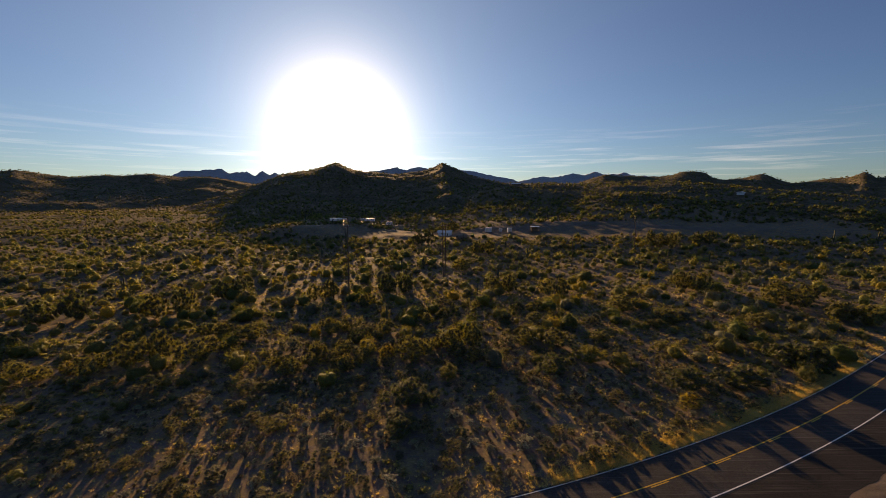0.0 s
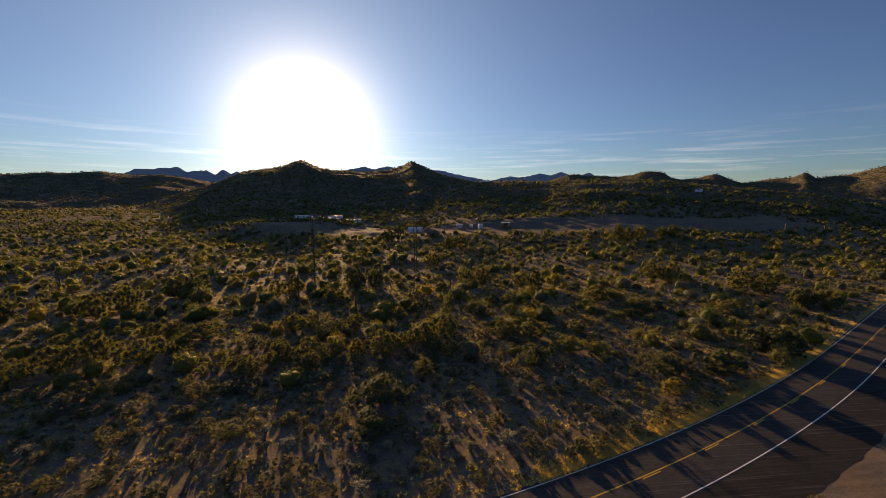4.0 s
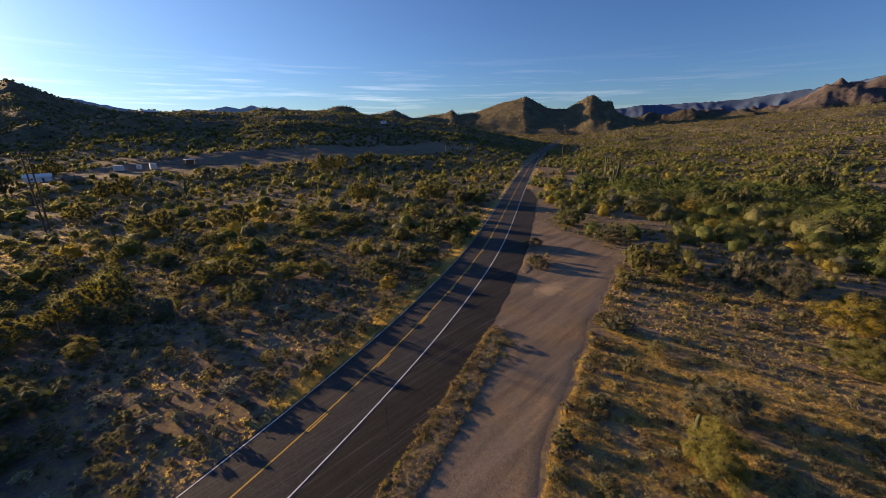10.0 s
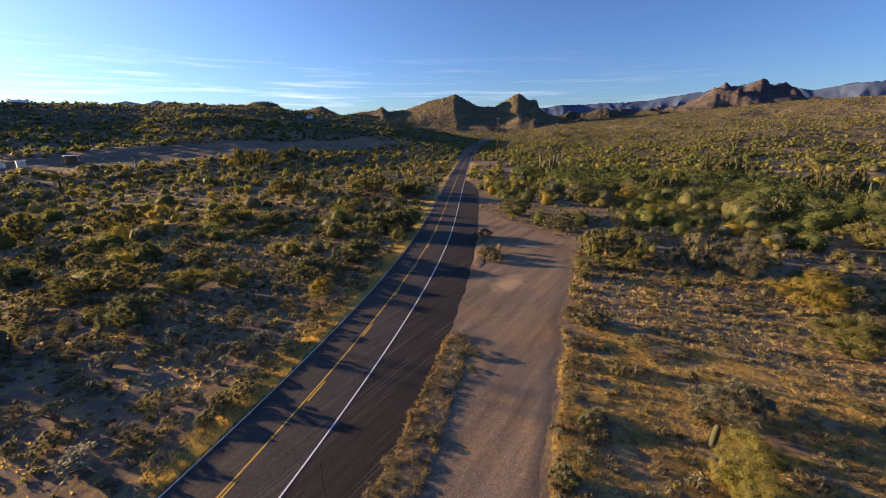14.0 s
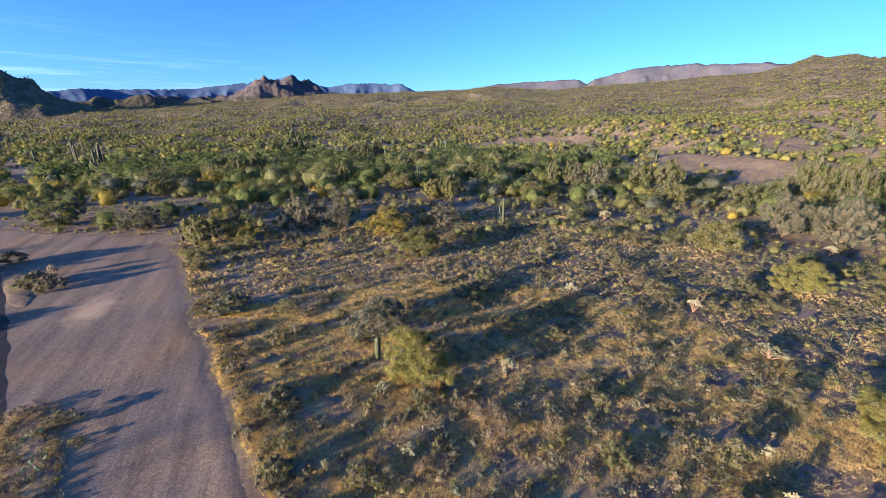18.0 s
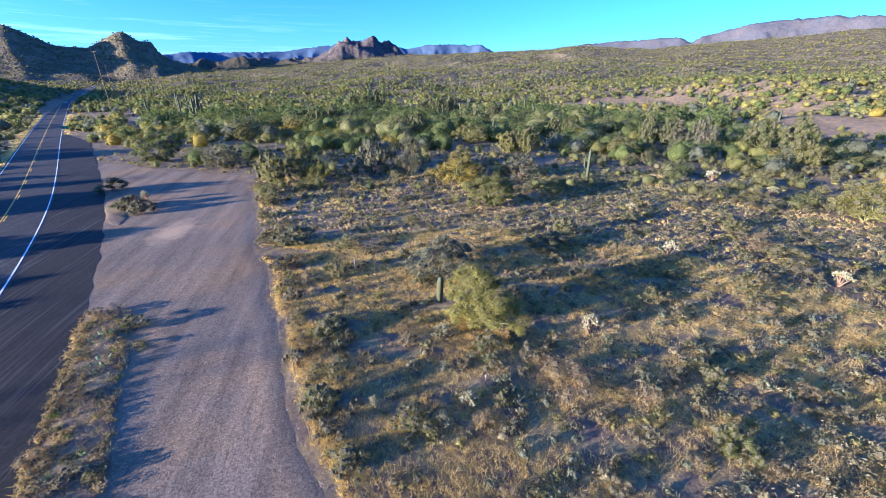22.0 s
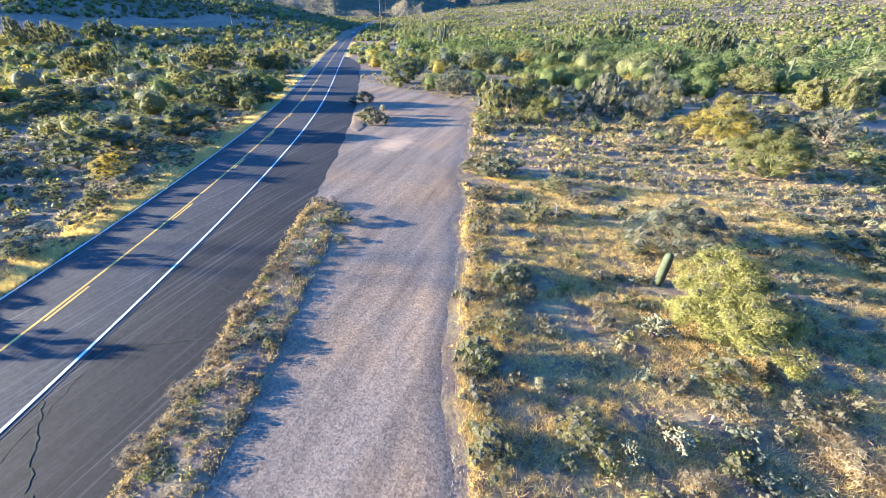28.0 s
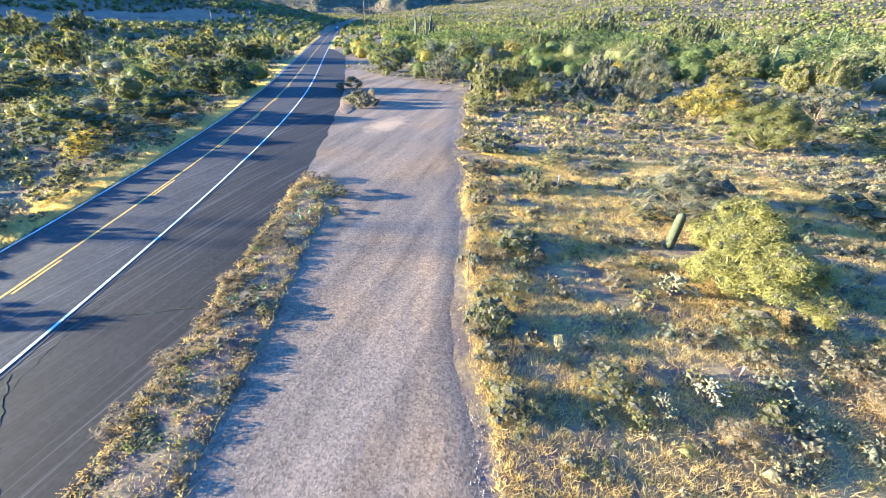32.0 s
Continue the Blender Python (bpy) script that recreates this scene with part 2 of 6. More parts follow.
SOIL = earth("desert_soil", (0.150, 0.114, 0.096), (0.228, 0.174, 0.140), (0.295, 0.218, 0.11))
LOT = earth("pale_dirt", (0.18, 0.14, 0.112), (0.25, 0.197, 0.157), (0.21, 0.16, 0.12), 0.3)
VERGE = earth("verge_soil", (0.15, 0.11, 0.085), (0.21, 0.155, 0.115), (0.26, 0.20, 0.115), 0.6, 5.0)
GRAVEL = gravelly("packed_gravel")
ASPHALT = paving("road_asphalt", (0.041, 0.040, 0.040), (0.059, 0.057, 0.0555), -25)
APRON = paving("old_asphalt", (0.017, 0.0162, 0.0163), (0.030, 0.0285, 0.0278), -25)
WHITE = plain("white_road_paint", (0.62, 0.62, 0.60), (0.80, 0.80, 0.78), 3.0, 0.6)
YELLOW = plain("yellow_road_paint", (0.55, 0.33, 0.04), (0.70, 0.43, 0.06), 3.0, 0.6)
SEAM = plain("crack_fill", (0.015, 0.017, 0.012), (0.05, 0.06, 0.025), 3.0, 0.95)
THATCH = earth("dry_grass_litter", (0.28, 0.20, 0.10), (0.38, 0.285, 0.14), (0.19, 0.14, 0.105), 0.25, 6.0)
STONE = plain("loose_stone", (0.15, 0.13, 0.12), (0.36, 0.31, 0.28), 1.3, 0.9)
BARK = plain("grey_bark", (0.16, 0.12, 0.08), (0.28, 0.22, 0.15), 6.0, 0.9)
# dark brown for crown hearts, standing in for the shade inside them
SHADE_HEART = plain("crown_shade_heart", (0.055, 0.05, 0.03), (0.11, 0.095, 0.06), 3.0, 0.9)
GREENBARK = plain("green_bark", (0.16, 0.17, 0.06), (0.26, 0.25, 0.10), 6.0, 0.8)
PALO = leafy("palo_verde_leaf", (0.18, 0.185, 0.065), (0.29, 0.28, 0.09), 0.34)
GOLD = leafy("yellow_bloom_leaf", (0.32, 0.27, 0.06), (0.44, 0.36, 0.075), 0.36)
GREEN = leafy("mesquite_leaf", (0.098, 0.130, 0.044), (0.165, 0.195, 0.064), 0.32)
DARK = leafy("jojoba_leaf", (0.130, 0.145, 0.064), (0.225, 0.232, 0.106), 0.34)
GREY = leafy("grey_twig_leaf", (0.15, 0.165, 0.12), (0.24, 0.25, 0.18), 0.32)
CREO = leafy("creosote_leaf", (0.178, 0.175, 0.076), (0.30, 0.285, 0.118), 0.36)
BURS = leafy("bursage_leaf", (0.14, 0.13, 0.085), (0.24, 0.215, 0.14), 0.28)
BROWN = leafy("dry_brush_leaf", (0.25, 0.19, 0.115), (0.37, 0.29, 0.18), 0.3)
STRAW = leafy("dry_grass_blade", (0.58, 0.45, 0.215), (0.74, 0.60, 0.33), 0.4)
SPINE = leafy("cholla_joint", (0.27, 0.265, 0.16), (0.42, 0.40, 0.27), 0.2)
CACTUS = plain("saguaro_skin", (0.045, 0.055, 0.03), (0.09, 0.10, 0.055), 5.0, 0.75)
PAD = leafy("prickly_pear_pad", (0.14, 0.20, 0.09), (0.24, 0.30, 0.15), 0.08, 0.55)
POLEWOOD = plain("pole_wood", (0.10, 0.065, 0.045), (0.17, 0.11, 0.075), 5.0, 0.85)
WIRE = plain("dark_wire", (0.05, 0.05, 0.055), (0.09, 0.09, 0.09), 5.0, 0.5)
METAL = plain("galvanised_steel", (0.55, 0.55, 0.56), (0.70, 0.70, 0.70), 1.0, 0.35, 0.5, 0.1, 0.8)
PAINT = plain("white_paint", (0.68, 0.68, 0.67), (0.80, 0.80, 0.79), 1.0, 0.5)
RUST = plain("weathered_board", (0.14, 0.09, 0.06), (0.24, 0.16, 0.11), 2.0, 0.85)
SIGN = plain("green_sign_face", (0.02, 0.16, 0.09), (0.03, 0.22, 0.12), 1.0, 0.5)
GLASS = plain("dark_glass", (0.02, 0.025, 0.03), (0.04, 0.045, 0.05), 2.0, 0.1, 0.6, 0.0)
RUBBER = plain("black_rubber", (0.02, 0.02, 0.02), (0.035, 0.035, 0.035), 5.0, 0.8)
CARBODY = plain("silver_car_paint", (0.40, 0.41, 0.43), (0.46, 0.47, 0.49), 1.0, 0.3, 0.5, 0.0)
HILL_DRY = rocky("scrub_hillside", (0.125, 0.113, 0.067), (0.195, 0.165, 0.104), (0.28, 0.225, 0.148), 0.03)
# air haze is mixed into this pale grey base colour
RANGE_GREY_HAZE = rocky("haze_grey_range", (0.38, 0.39, 0.43), (0.43, 0.44, 0.48), (0.48, 0.485, 0.52), 0.006, rugged=0.4)
# distance haze painted in as blue, with grain and bumps toned down
RANGE_BLUE_HAZE = rocky("haze_blue_range", (0.062, 0.10, 0.18), (0.072, 0.11, 0.19), (0.082, 0.12, 0.20), 0.004, rugged=0.15)
RANGE_BROWN = rocky("brown_rock_range", (0.08, 0.073, 0.075), (0.115, 0.098, 0.096), (0.18, 0.145, 0.128), 0.008, (0.10, 0.09, 0.062), 105.0)
# pinkish rock tone shifted to blue-grey to paint in distance haze
RANGE_PINK_HAZE = rocky("hazed_pink_mesa_rock", (0.077, 0.085, 0.11), (0.093, 0.094, 0.116), (0.122, 0.11, 0.12), 0.006, rugged=0.5)

# ---- shape of the land ----
HUB = (10.0, 12.0)
LAYERS = [  # ridge distance, front width, back width, steepness, eye height, then azimuth and elevation of the skyline
    (950, 680, 500, 1, 36, [(-33, -1.9), (-29.6, -0.69), (-26.3, 0.49), (-22, 2.4), (-19.9, 2.75), (-17.7, 3.2), (-15.8, 3.85), (-14.9, 4.2), (-14, 3.8), (-12.5, 3.25), (-10.6, 2.95), (-7.1, 2.65),
                            (-4.7, 2.9), (-2.7, 3.0), (-1.1, 3.55), (0.3, 4.3), (1.7, 3.65), (4.1, 2.6), (7.2, 1.8), (9.6, 1.2), (14.3, -0.2), (18, -1.6)]),
    (620, 400, 300, 1, 33, [(-2.3, -2.44), (0.5, -0.9), (3.8, 0.6), (6.2, 1.15), (9.4, 1.6), (13.3, 1.65), (17.1, 1.7), (21.6, 1.7), (24.4, 1.75), (29.9, 1.75), (34.3, 1.4), (37.4, 1.0), (42.5, 0.5), (48.2, -0.2), (54, -1.4), (60.5, -2.75)]),
    (1500, 600, 600, 1, 34, [(-74, 1.4), (-62, 1.7), (-52, 1.6), (-49.7, 1.7), (-48.2, 2.05), (-46.8, 2.25), (-45.4, 2.05), (-42.9, 1.65), (-39.8, 1.95), (-37.6, 2.05), (-35.8, 2.27), (-34.1, 1.95), (-30.4, 1.95), (-26.6, 1.45), (-23, 0.9), (-19, -0.5)]),
    (1500, 420, 500, 1, 30, [(16.5, 0.0), (19.6, 1.6), (21.4, 2.3), (23.1, 2.75), (24.6, 2.5), (27.3, 2.4), (29.3, 2.3), (30.9, 2.55), (31.5, 2.85), (32.7, 2.95), (34.2, 2.8), (35, 2.2), (36.1, 1.8), (37.9, 2.0), (39.8, 2.45),
                             (41.2, 1.8), (42.4, 1.3), (44.9, 1.7), (46.7, 1.85), (47.8, 2.45), (48.6, 1.8), (50.9, 1.95), (52.8, 2.6), (54.7, 3.2), (56.6, 3.6), (57.8, 3.95), (59.2, 3.3), (60.7, 2.55), (61.8, 2.4), (63.2, 2.3), (65, 3.3),
                             (66.4, 4.0), (67.7, 3.1), (68.3, 3.2), (68.7, 3.25), (69.2, 2.1), (70.4, 1.3), (73, 0.4), (77, -0.9)]),
    (1500, 1250, 600, 1.2, 22, [(64, -0.8), (70.8, 0.5), (75.9, 0.8), (81.5, 1.2), (90.8, 1.9), (96.9, 2.5), (101.2, 2.65), (108.4, 2.8), (115.8, 3.05), (118.8, 3.45), (123.2, 3.1), (127.6, 2.8), (131.1, 3.05), (134.5, 3.3),
                                (140.4, 3.55), (144.6, 3.8), (149.3, 3.95), (151.4, 4.5), (153.6, 5.3), (154.4, 5.05), (156.5, 5.1), (158, 4.65), (159.9, 5.05), (162.5, 5.6), (168, 5.7), (178, 5.0), (193, 3.8)]),
]


def ripple(x, y, s, seed):
    """Smooth random relief, about -1 to 1, with waves about s metres long."""
    r = np.random.RandomState(seed)
    z = 0.0 * x
    for k in range(5):
        a, f, p = r.uniform(0, 6.283), r.uniform(0.6, 1.6) * 6.283 / s, r.uniform(0, 6.283)
        z = z + np.sin((x * np.cos(a) + y * np.sin(a)) * f + p)
    return z / 3.0


_T = np.random.RandomState(99).uniform(0, 1, (256, 256))


def fbm(x, y, size, octaves=4, shift=0):
    """Random relief from 0 to 1, with features about that many metres across and finer ones on top."""
    total, amp, norm = 0.0, 1.0, 0.0
    x, y = np.asarray(x, float) / size + 37.3 * shift + 500, np.asarray(y, float) / size + 11.7 * shift + 500
    for k in range(octaves):
        i, j = np.floor(x).astype(int), np.floor(y).astype(int)
        u, v = x - i, y - j
        u, v = u * u * (3 - 2 * u), v * v * (3 - 2 * v)
        a, b, c, d = _T[i % 256, j % 256], _T[(i + 1) % 256, j % 256], _T[i % 256, (j + 1) % 256], _T[(i + 1) % 256, (j + 1) % 256]
        total = total + amp * ((a * (1 - u) + b * u) * (1 - v) + (c * (1 - u) + d * u) * v)
        norm += amp
        amp *= 0.5
        x, y = x * 2.03 + 17.1, y * 2.03 + 5.3
    return total / norm


SLOPES = [(-400, 0.05), (-60, 0.15), (0, 0.26), (20, 0.325), (31, 0.36), (46, 0.41), (63, 0.46), (90, 0.54), (115, 0.555), (230, 0.54), (320, 0.51), (450, 0.45), (600, 0.42), (1200, 0.35)]
_X = np.arange(-400.0, 1200.5, 0.5)
_S = np.interp(_X, [a for a, b in SLOPES], [b for a, b in SLOPES])
_Y = np.cumsum(_S) * 0.5
_Y += 41.6 - np.interp(20.0, _X, _Y)


def road_y(x):
    return np.interp(x, _X, _Y)


def road_off(x, y):
    """Distance from the road's centre line, positive to the left (north) of it."""
    s = np.interp(x, _X, _S)
    return (y - road_y(x)) / np.sqrt(1 + s * s)


def height(x, y):
    """Height of the land."""
    x, y = np.asarray(x, float), np.asarray(y, float)
    dx, dy = x - HUB[0], y - HUB[1]
    r = np.hypot(dx, dy)
    az = np.degrees(np.arctan2(dx, dy))
    az = np.where(az < -100, az + 360, az)
    z = 0.0 * x
    for R, front, back, steep, eye, prof in LAYERS:
        e = np.interp(az, [p[0] for p in prof], [p[1] for p in prof])
        top = np.maximum(R * np.tan(np.radians(e)) + eye, 0.0)
        edge = 0.25 * (fbm(x, y, 160, 3, 2) - 0.5)
        s = np.clip(1 - (R - r) / front + edge * np.clip((R - r) / front, 0, 1) * 2, 0, 1)
        s = np.where(r > R, np.clip(1 - (r - R) / back, 0, 1), s)
        s = s ** steep if steep > 1.1 else 0.6 * s * s * (3 - 2 * s) + 0.4 * s ** 1.5
        ridged = 1 - np.abs(2 * fbm(x, y, 110, 4, 4) - 1)
        z = np.maximum(z, top * s * (1 - 0.45 * (1 - s) * s * 4 * (1 - ridged) * 0.6))
    off = np.abs(road_off(x, y))
    rough = np.clip((off - 26) / 30, 0, 1) * np.clip((r - 25) / 40, 0, 1)
    z = z + rough * (0.35 * ripple(x, y, 22, 1) + 0.7 * ripple(x, y, 85, 2)) * np.clip(r / 150, 0.35, 1.6)
    z = z + np.clip((r - 250) / 500, 0, 1) * np.clip((off - 12) / 25, 0, 1) * 5.0 * (fbm(x, y, 120, 4, 6) - 0.2)
    return z


def mesh_of(name, V, F, mats, index=None, smooth=False):
    """A mesh from arrays: vertices, and faces of one size (or two arrays of triangles and quads)."""
    me = bpy.data.meshes.new(name)
    F = [np.asarray(f, np.int32) for f in (F if isinstance(F, list) else [F])]
    V = np.asarray(V, np.float32)
    me.vertices.add(len(V))
    me.vertices.foreach_set("co", V.ravel())
    flat = np.concatenate([f.ravel() for f in F])
    sizes = np.concatenate([np.full(len(f), f.shape[1], np.int32) for f in F])
    me.loops.add(len(flat))
    me.loops.foreach_set("vertex_index", flat)
    me.polygons.add(len(sizes))
    starts = np.concatenate([[0], np.cumsum(sizes)[:-1]]).astype(np.int32)
    me.polygons.foreach_set("loop_start", starts)
    for m in (mats if isinstance(mats, (list, tuple)) else [mats]):
        me.materials.append(m)
    if index is not None:
        me.polygons.foreach_set("material_index", np.asarray(index, np.int32))
    me.polygons.foreach_set("use_smooth", np.full(len(sizes), smooth))
    me.update(calc_edges=True)
    me.validate()
    return me


def grid_faces(nu, nv, wrap=False):
    """Quads of an nu x nv grid of vertices."""
    u = np.arange(nu if wrap else nu - 1)[:, None]
    v = np.arange(nv - 1)[None, :]
    a = u * nv + v
    b = ((u + 1) % nu) * nv + v
    return np.stack([a, b, b + 1, a + 1], -1).reshape(-1, 4)


def child(ob, parent):
    ob.parent = parent
    return ob


# ground: one sheet, fine near the road and coarse far out
radii = np.concatenate([np.linspace(0, 120, 61), np.geomspace(123, 700, 90), np.geomspace(712, 4900, 90)])
theta = np.radians(np.concatenate([np.arange(-180, -64, 2.0), np.arange(-64, 180, 0.42)]))
gx = HUB[0] + np.outer(np.sin(theta), radii)
gy = HUB[1] + np.outer(np.cos(theta), radii)
gz = height(gx, gy)
ground_faces = grid_faces(len(theta), len(radii), True)[:, ::-1]
slope_index = (np.hypot(gx - HUB[0], gy - HUB[1])[:, :-1].ravel() > 420).astype(int)
ground = new("ground", mesh_of("ground", np.stack([gx, gy, gz], -1).reshape(-1, 3), ground_faces, [SOIL, HILL_DRY], slope_index, True))
tagged(ground, "reddish-tan desert soil rising into scrub-covered hills", "ground", kind="structure")


def mountain_range(label, R, depth, eye, prof, mat, rough, seed, crag=0.0):
    """A far range: a real ridge with spurs, whose skyline follows the profile."""
    a0, a1 = prof[0][0], prof[-1][0]
    az = np.arange(a0, a1, 0.16)
    rad = np.linspace(R - depth, R + depth, 64)
    A, Q = np.meshgrid(az, rad, indexing="ij")
    e = np.interp(A, [p[0] for p in prof], [p[1] for p in prof])
    X0, Y0 = Q * np.sin(np.radians(A)), Q * np.cos(np.radians(A))
    jag = 2 * fbm(A, 0 * A, 1.5, 5, seed) - 1
    top = R * np.tan(np.radians(e + rough * 1.6 * jag)) + eye
    s = np.clip(1 - np.abs(Q - R) / depth, 0, 1)
    ridged = np.abs(2 * fbm(X0, Y0, depth * 0.5, 4, seed + 3) - 1)
    s = np.clip(1 - np.abs(Q - R - depth * 0.5 * (fbm(X0, Y0, depth * 0.8, 3, seed + 5) - 0.5)) / depth, 0, 1)
    Z = np.maximum(top, 0) * (0.6 * s + 0.4 * s ** 2.0) * (1 - np.minimum(0.8, 1.7 * ridged * (1 - s) * (0.3 + s))) * (1 + 0.5 * (1 - s) * (fbm(X0, Y0, depth * 0.22, 4, seed + 7) - 0.5)) - 4
    # crags and gullies
    Z = Z + crag * np.maximum(top, 0) * np.sqrt(s) * ((1 - np.abs(2 * fbm(X0, Y0, 190, 3, seed + 9) - 1)) ** 2 - 0.75 + 0.8 * (fbm(X0, Y0, 60, 3, seed + 11) - 0.5) * s)
    Z[:, 0] = Z[:, -1] = -12
    Z[0] = Z[-1] = -12
    x, y = HUB[0] + Q * np.sin(np.radians(A)), HUB[1] + Q * np.cos(np.radians(A))
    me = mesh_of("mountain_range", np.stack([x, y, Z], -1).reshape(-1, 3), grid_faces(len(az), len(rad))[:, ::-1], mat, None, True)
    return tagged(new("mountain_range", me), label, "mountains", kind="structure")


mountain_range("serrated mountain range coloured haze-grey", 3600, 500, 34, [(-40, 1.0), (-36, 1.5), (-33.8, 1.95), (-32.6, 2.65), (-30.7, 2.8), (-28.3, 3.05), (-27.6, 2.6), (-25.6, 2.85), (-24.6, 2.35), (-23.7, 3.05), (-22.9, 2.5), (-22.2, 2.8), (-21.1, 2.4), (-18, 1.4), (-14, 0.4)], RANGE_GREY_HAZE, 0.10, 11)
mountain_range("ridge behind the dark hills, coloured haze-grey", 3200, 500, 34, [(-16, 1.6), (-12.8, 2.7), (-10.5, 3.0), (-8.6, 3.3), (-6.2, 3.8), (-4.7, 3.45), (-2.7, 3.9), (-1.1, 3.55), (2, 3.65), (5.2, 3.25), (8.3, 2.55), (10.7, 2.1), (14, 0.8)], RANGE_GREY_HAZE, 0.05, 12)
mountain_range("jagged peaks coloured haze-grey", 3300, 450, 32, [(9, 1.0), (12.2, 1.95), (14.8, 2.6), (16.4, 2.3), (18.9, 2.9), (20.4, 2.6), (21.8, 3.1), (22.9, 2.65), (25.3, 2.9), (27, 2.35), (28, 2.5), (30.3, 2.2), (33, 1.2)], RANGE_GREY_HAZE, 0.10, 13)
mountain_range("distant mountain range coloured haze-blue", 4450, 400, 24, [(62, 1.2), (66, 2.0), (69.7, 2.4), (72.2, 2.75), (76.4, 2.8), (81.9, 3.0), (84.9, 3.4), (88, 3.75), (90.6, 4.1), (92.6, 4.6), (94.2, 4.2), (95.9, 3.7), (97.6, 3.4), (100, 3.9), (103.6, 4.0), (107.2, 3.9), (108.6, 3.2), (112, 1.6), (115, 0.6)], RANGE_BLUE_HAZE, 0.05, 14)
mountain_range("brown rocky mountain with a craggy top", 2400, 900, 24, [(72, 0.2), (76, 1.0), (78.3, 1.5), (80.5, 1.7), (83.4, 1.8), (86.6, 2.75), (89.2, 3.6), (91.9, 4.3), (93.2, 4.5), (94.5, 4.0), (96.4, 3.4), (97.8, 3.1), (99.9, 2.6), (104, 1.6), (108, 0.4)], RANGE_BROWN, 0.30, 15, 0.34)
mountain_range("low brown rocky foothills", 1900, 420, 24, [(66, 0.3), (69, 1.3), (70.9, 1.65), (73, 1.8), (75, 2.05), (77.8, 2.3), (79.7, 2.25), (81, 1.8), (83.4, 2.2), (86, 1.8), (90, 1.9), (94, 2.0), (98, 1.4), (103, 0.2)], RANGE_BROWN, 0.16, 19, 0.4)
mountain_range("pinkish-grey cliffed mesas tinted blue for haze", 4200, 500, 20, [(108, 0.8), (114, 2.6), (119.7, 3.75), (123.4, 4.0), (127, 4.12), (130.5, 4.2), (131.8, 3.65), (132.6, 4.2), (134.6, 4.75), (137.2, 5.15), (140.3, 5.35), (143.4, 5.45), (145.8, 5.15), (147.6, 5.05), (148.7, 5.2), (149.8, 5.2), (150.9, 4.8), (156, 4.4), (162, 3.5), (172, 2)], RANGE_PINK_HAZE, 0.05, 16)

# ---- road and pull-out ----


def strip(name, xs, lo, hi, z, mat, cols=2, crown=0.0):
    """A sheet along the road between two offsets from its centre line (numbers or functions of x)."""
    xs = np.asarray(xs, float)
    s = np.interp(xs, _X, _S)
    nx, ny = -s / np.sqrt(1 + s * s), 1 / np.sqrt(1 + s * s)
    a = lo(xs) if callable(lo) else np.full(len(xs), lo)
    b = hi(xs) if callable(hi) else np.full(len(xs), hi)
    f = np.linspace(0, 1, cols)
    o = a[:, None] + (b - a)[:, None] * f
    X, Y = xs[:, None] + o * nx[:, None], road_y(xs)[:, None] + o * ny[:, None]
    Z = height(X, Y) * 0 + road_z(X, Y) + z + crown * (1 - (2 * f[None, :] - 1) ** 2)
    me = mesh_of(name, np.stack([X, Y, Z], -1).reshape(-1, 3), grid_faces(len(xs), cols)[:, ::1], mat)
    return me


def road_z(x, y):
    """The road lies on the land, smoothed."""
    return height(x, road_y(x))


ROAD_X = np.concatenate([np.arange(-150, 200, 2.0), np.arange(200, 1000, 8.0)])
road = new("road", strip("road", ROAD_X, -4.3, 4.4, 0.06, ASPHALT, 7, 0.05))
tagged(road, "two-lane grey asphalt road bending away", "road", kind="structure")


def apron_edge(x):
    ragged = 0.18 * ripple(x, x * 0, 5, 21) + 0.1 * ripple(x, x * 0, 1.7, 22)
    return -np.interp(x, [-150, 140, 152, 172, 1000], [10.1, 10.3, 8.8, 4.35, 4.35]) + ragged


apron = new("apron", strip("apron", np.arange(-150, 172, 0.5), apron_edge, -4.28, 0.052, APRON, 4))
tagged(apron, "wide older dark asphalt shoulder with cracks", "pavement", kind="structure")


def line(name, lo, hi, mat, label, x0=-150, x1=900, step=2.0):
    return tagged(new(name, strip(name, np.arange(x0, x1, step), lo, hi, 0.075, mat, 2)), label, "road marking", kind="structure")


for k, (lo, hi) in enumerate(((3.93, 4.07), (-4.07, -3.91))):
    w = new("edge_line", strip("edge_line", ROAD_X, lo, hi, 0.082 if k else 0.082, WHITE, 2))
    tagged(w, "solid white road edge line", "road marking", kind="structure")
w = new("centre_line", strip("centre_line", ROAD_X, 0.03, 0.20, 0.115, YELLOW, 2))
tagged(w, "solid yellow road centre line", "road marking", kind="structure")
dash = tagged(new("dashed_line"), "broken yellow centre line dashes", "road marking", kind="structure")
for x in np.arange(-28.0, 330, 11.2):
    child(new("dash", strip("dash", np.linspace(x, x + 2.9, 3), -0.25, -0.09, 0.115, YELLOW, 2)), dash)


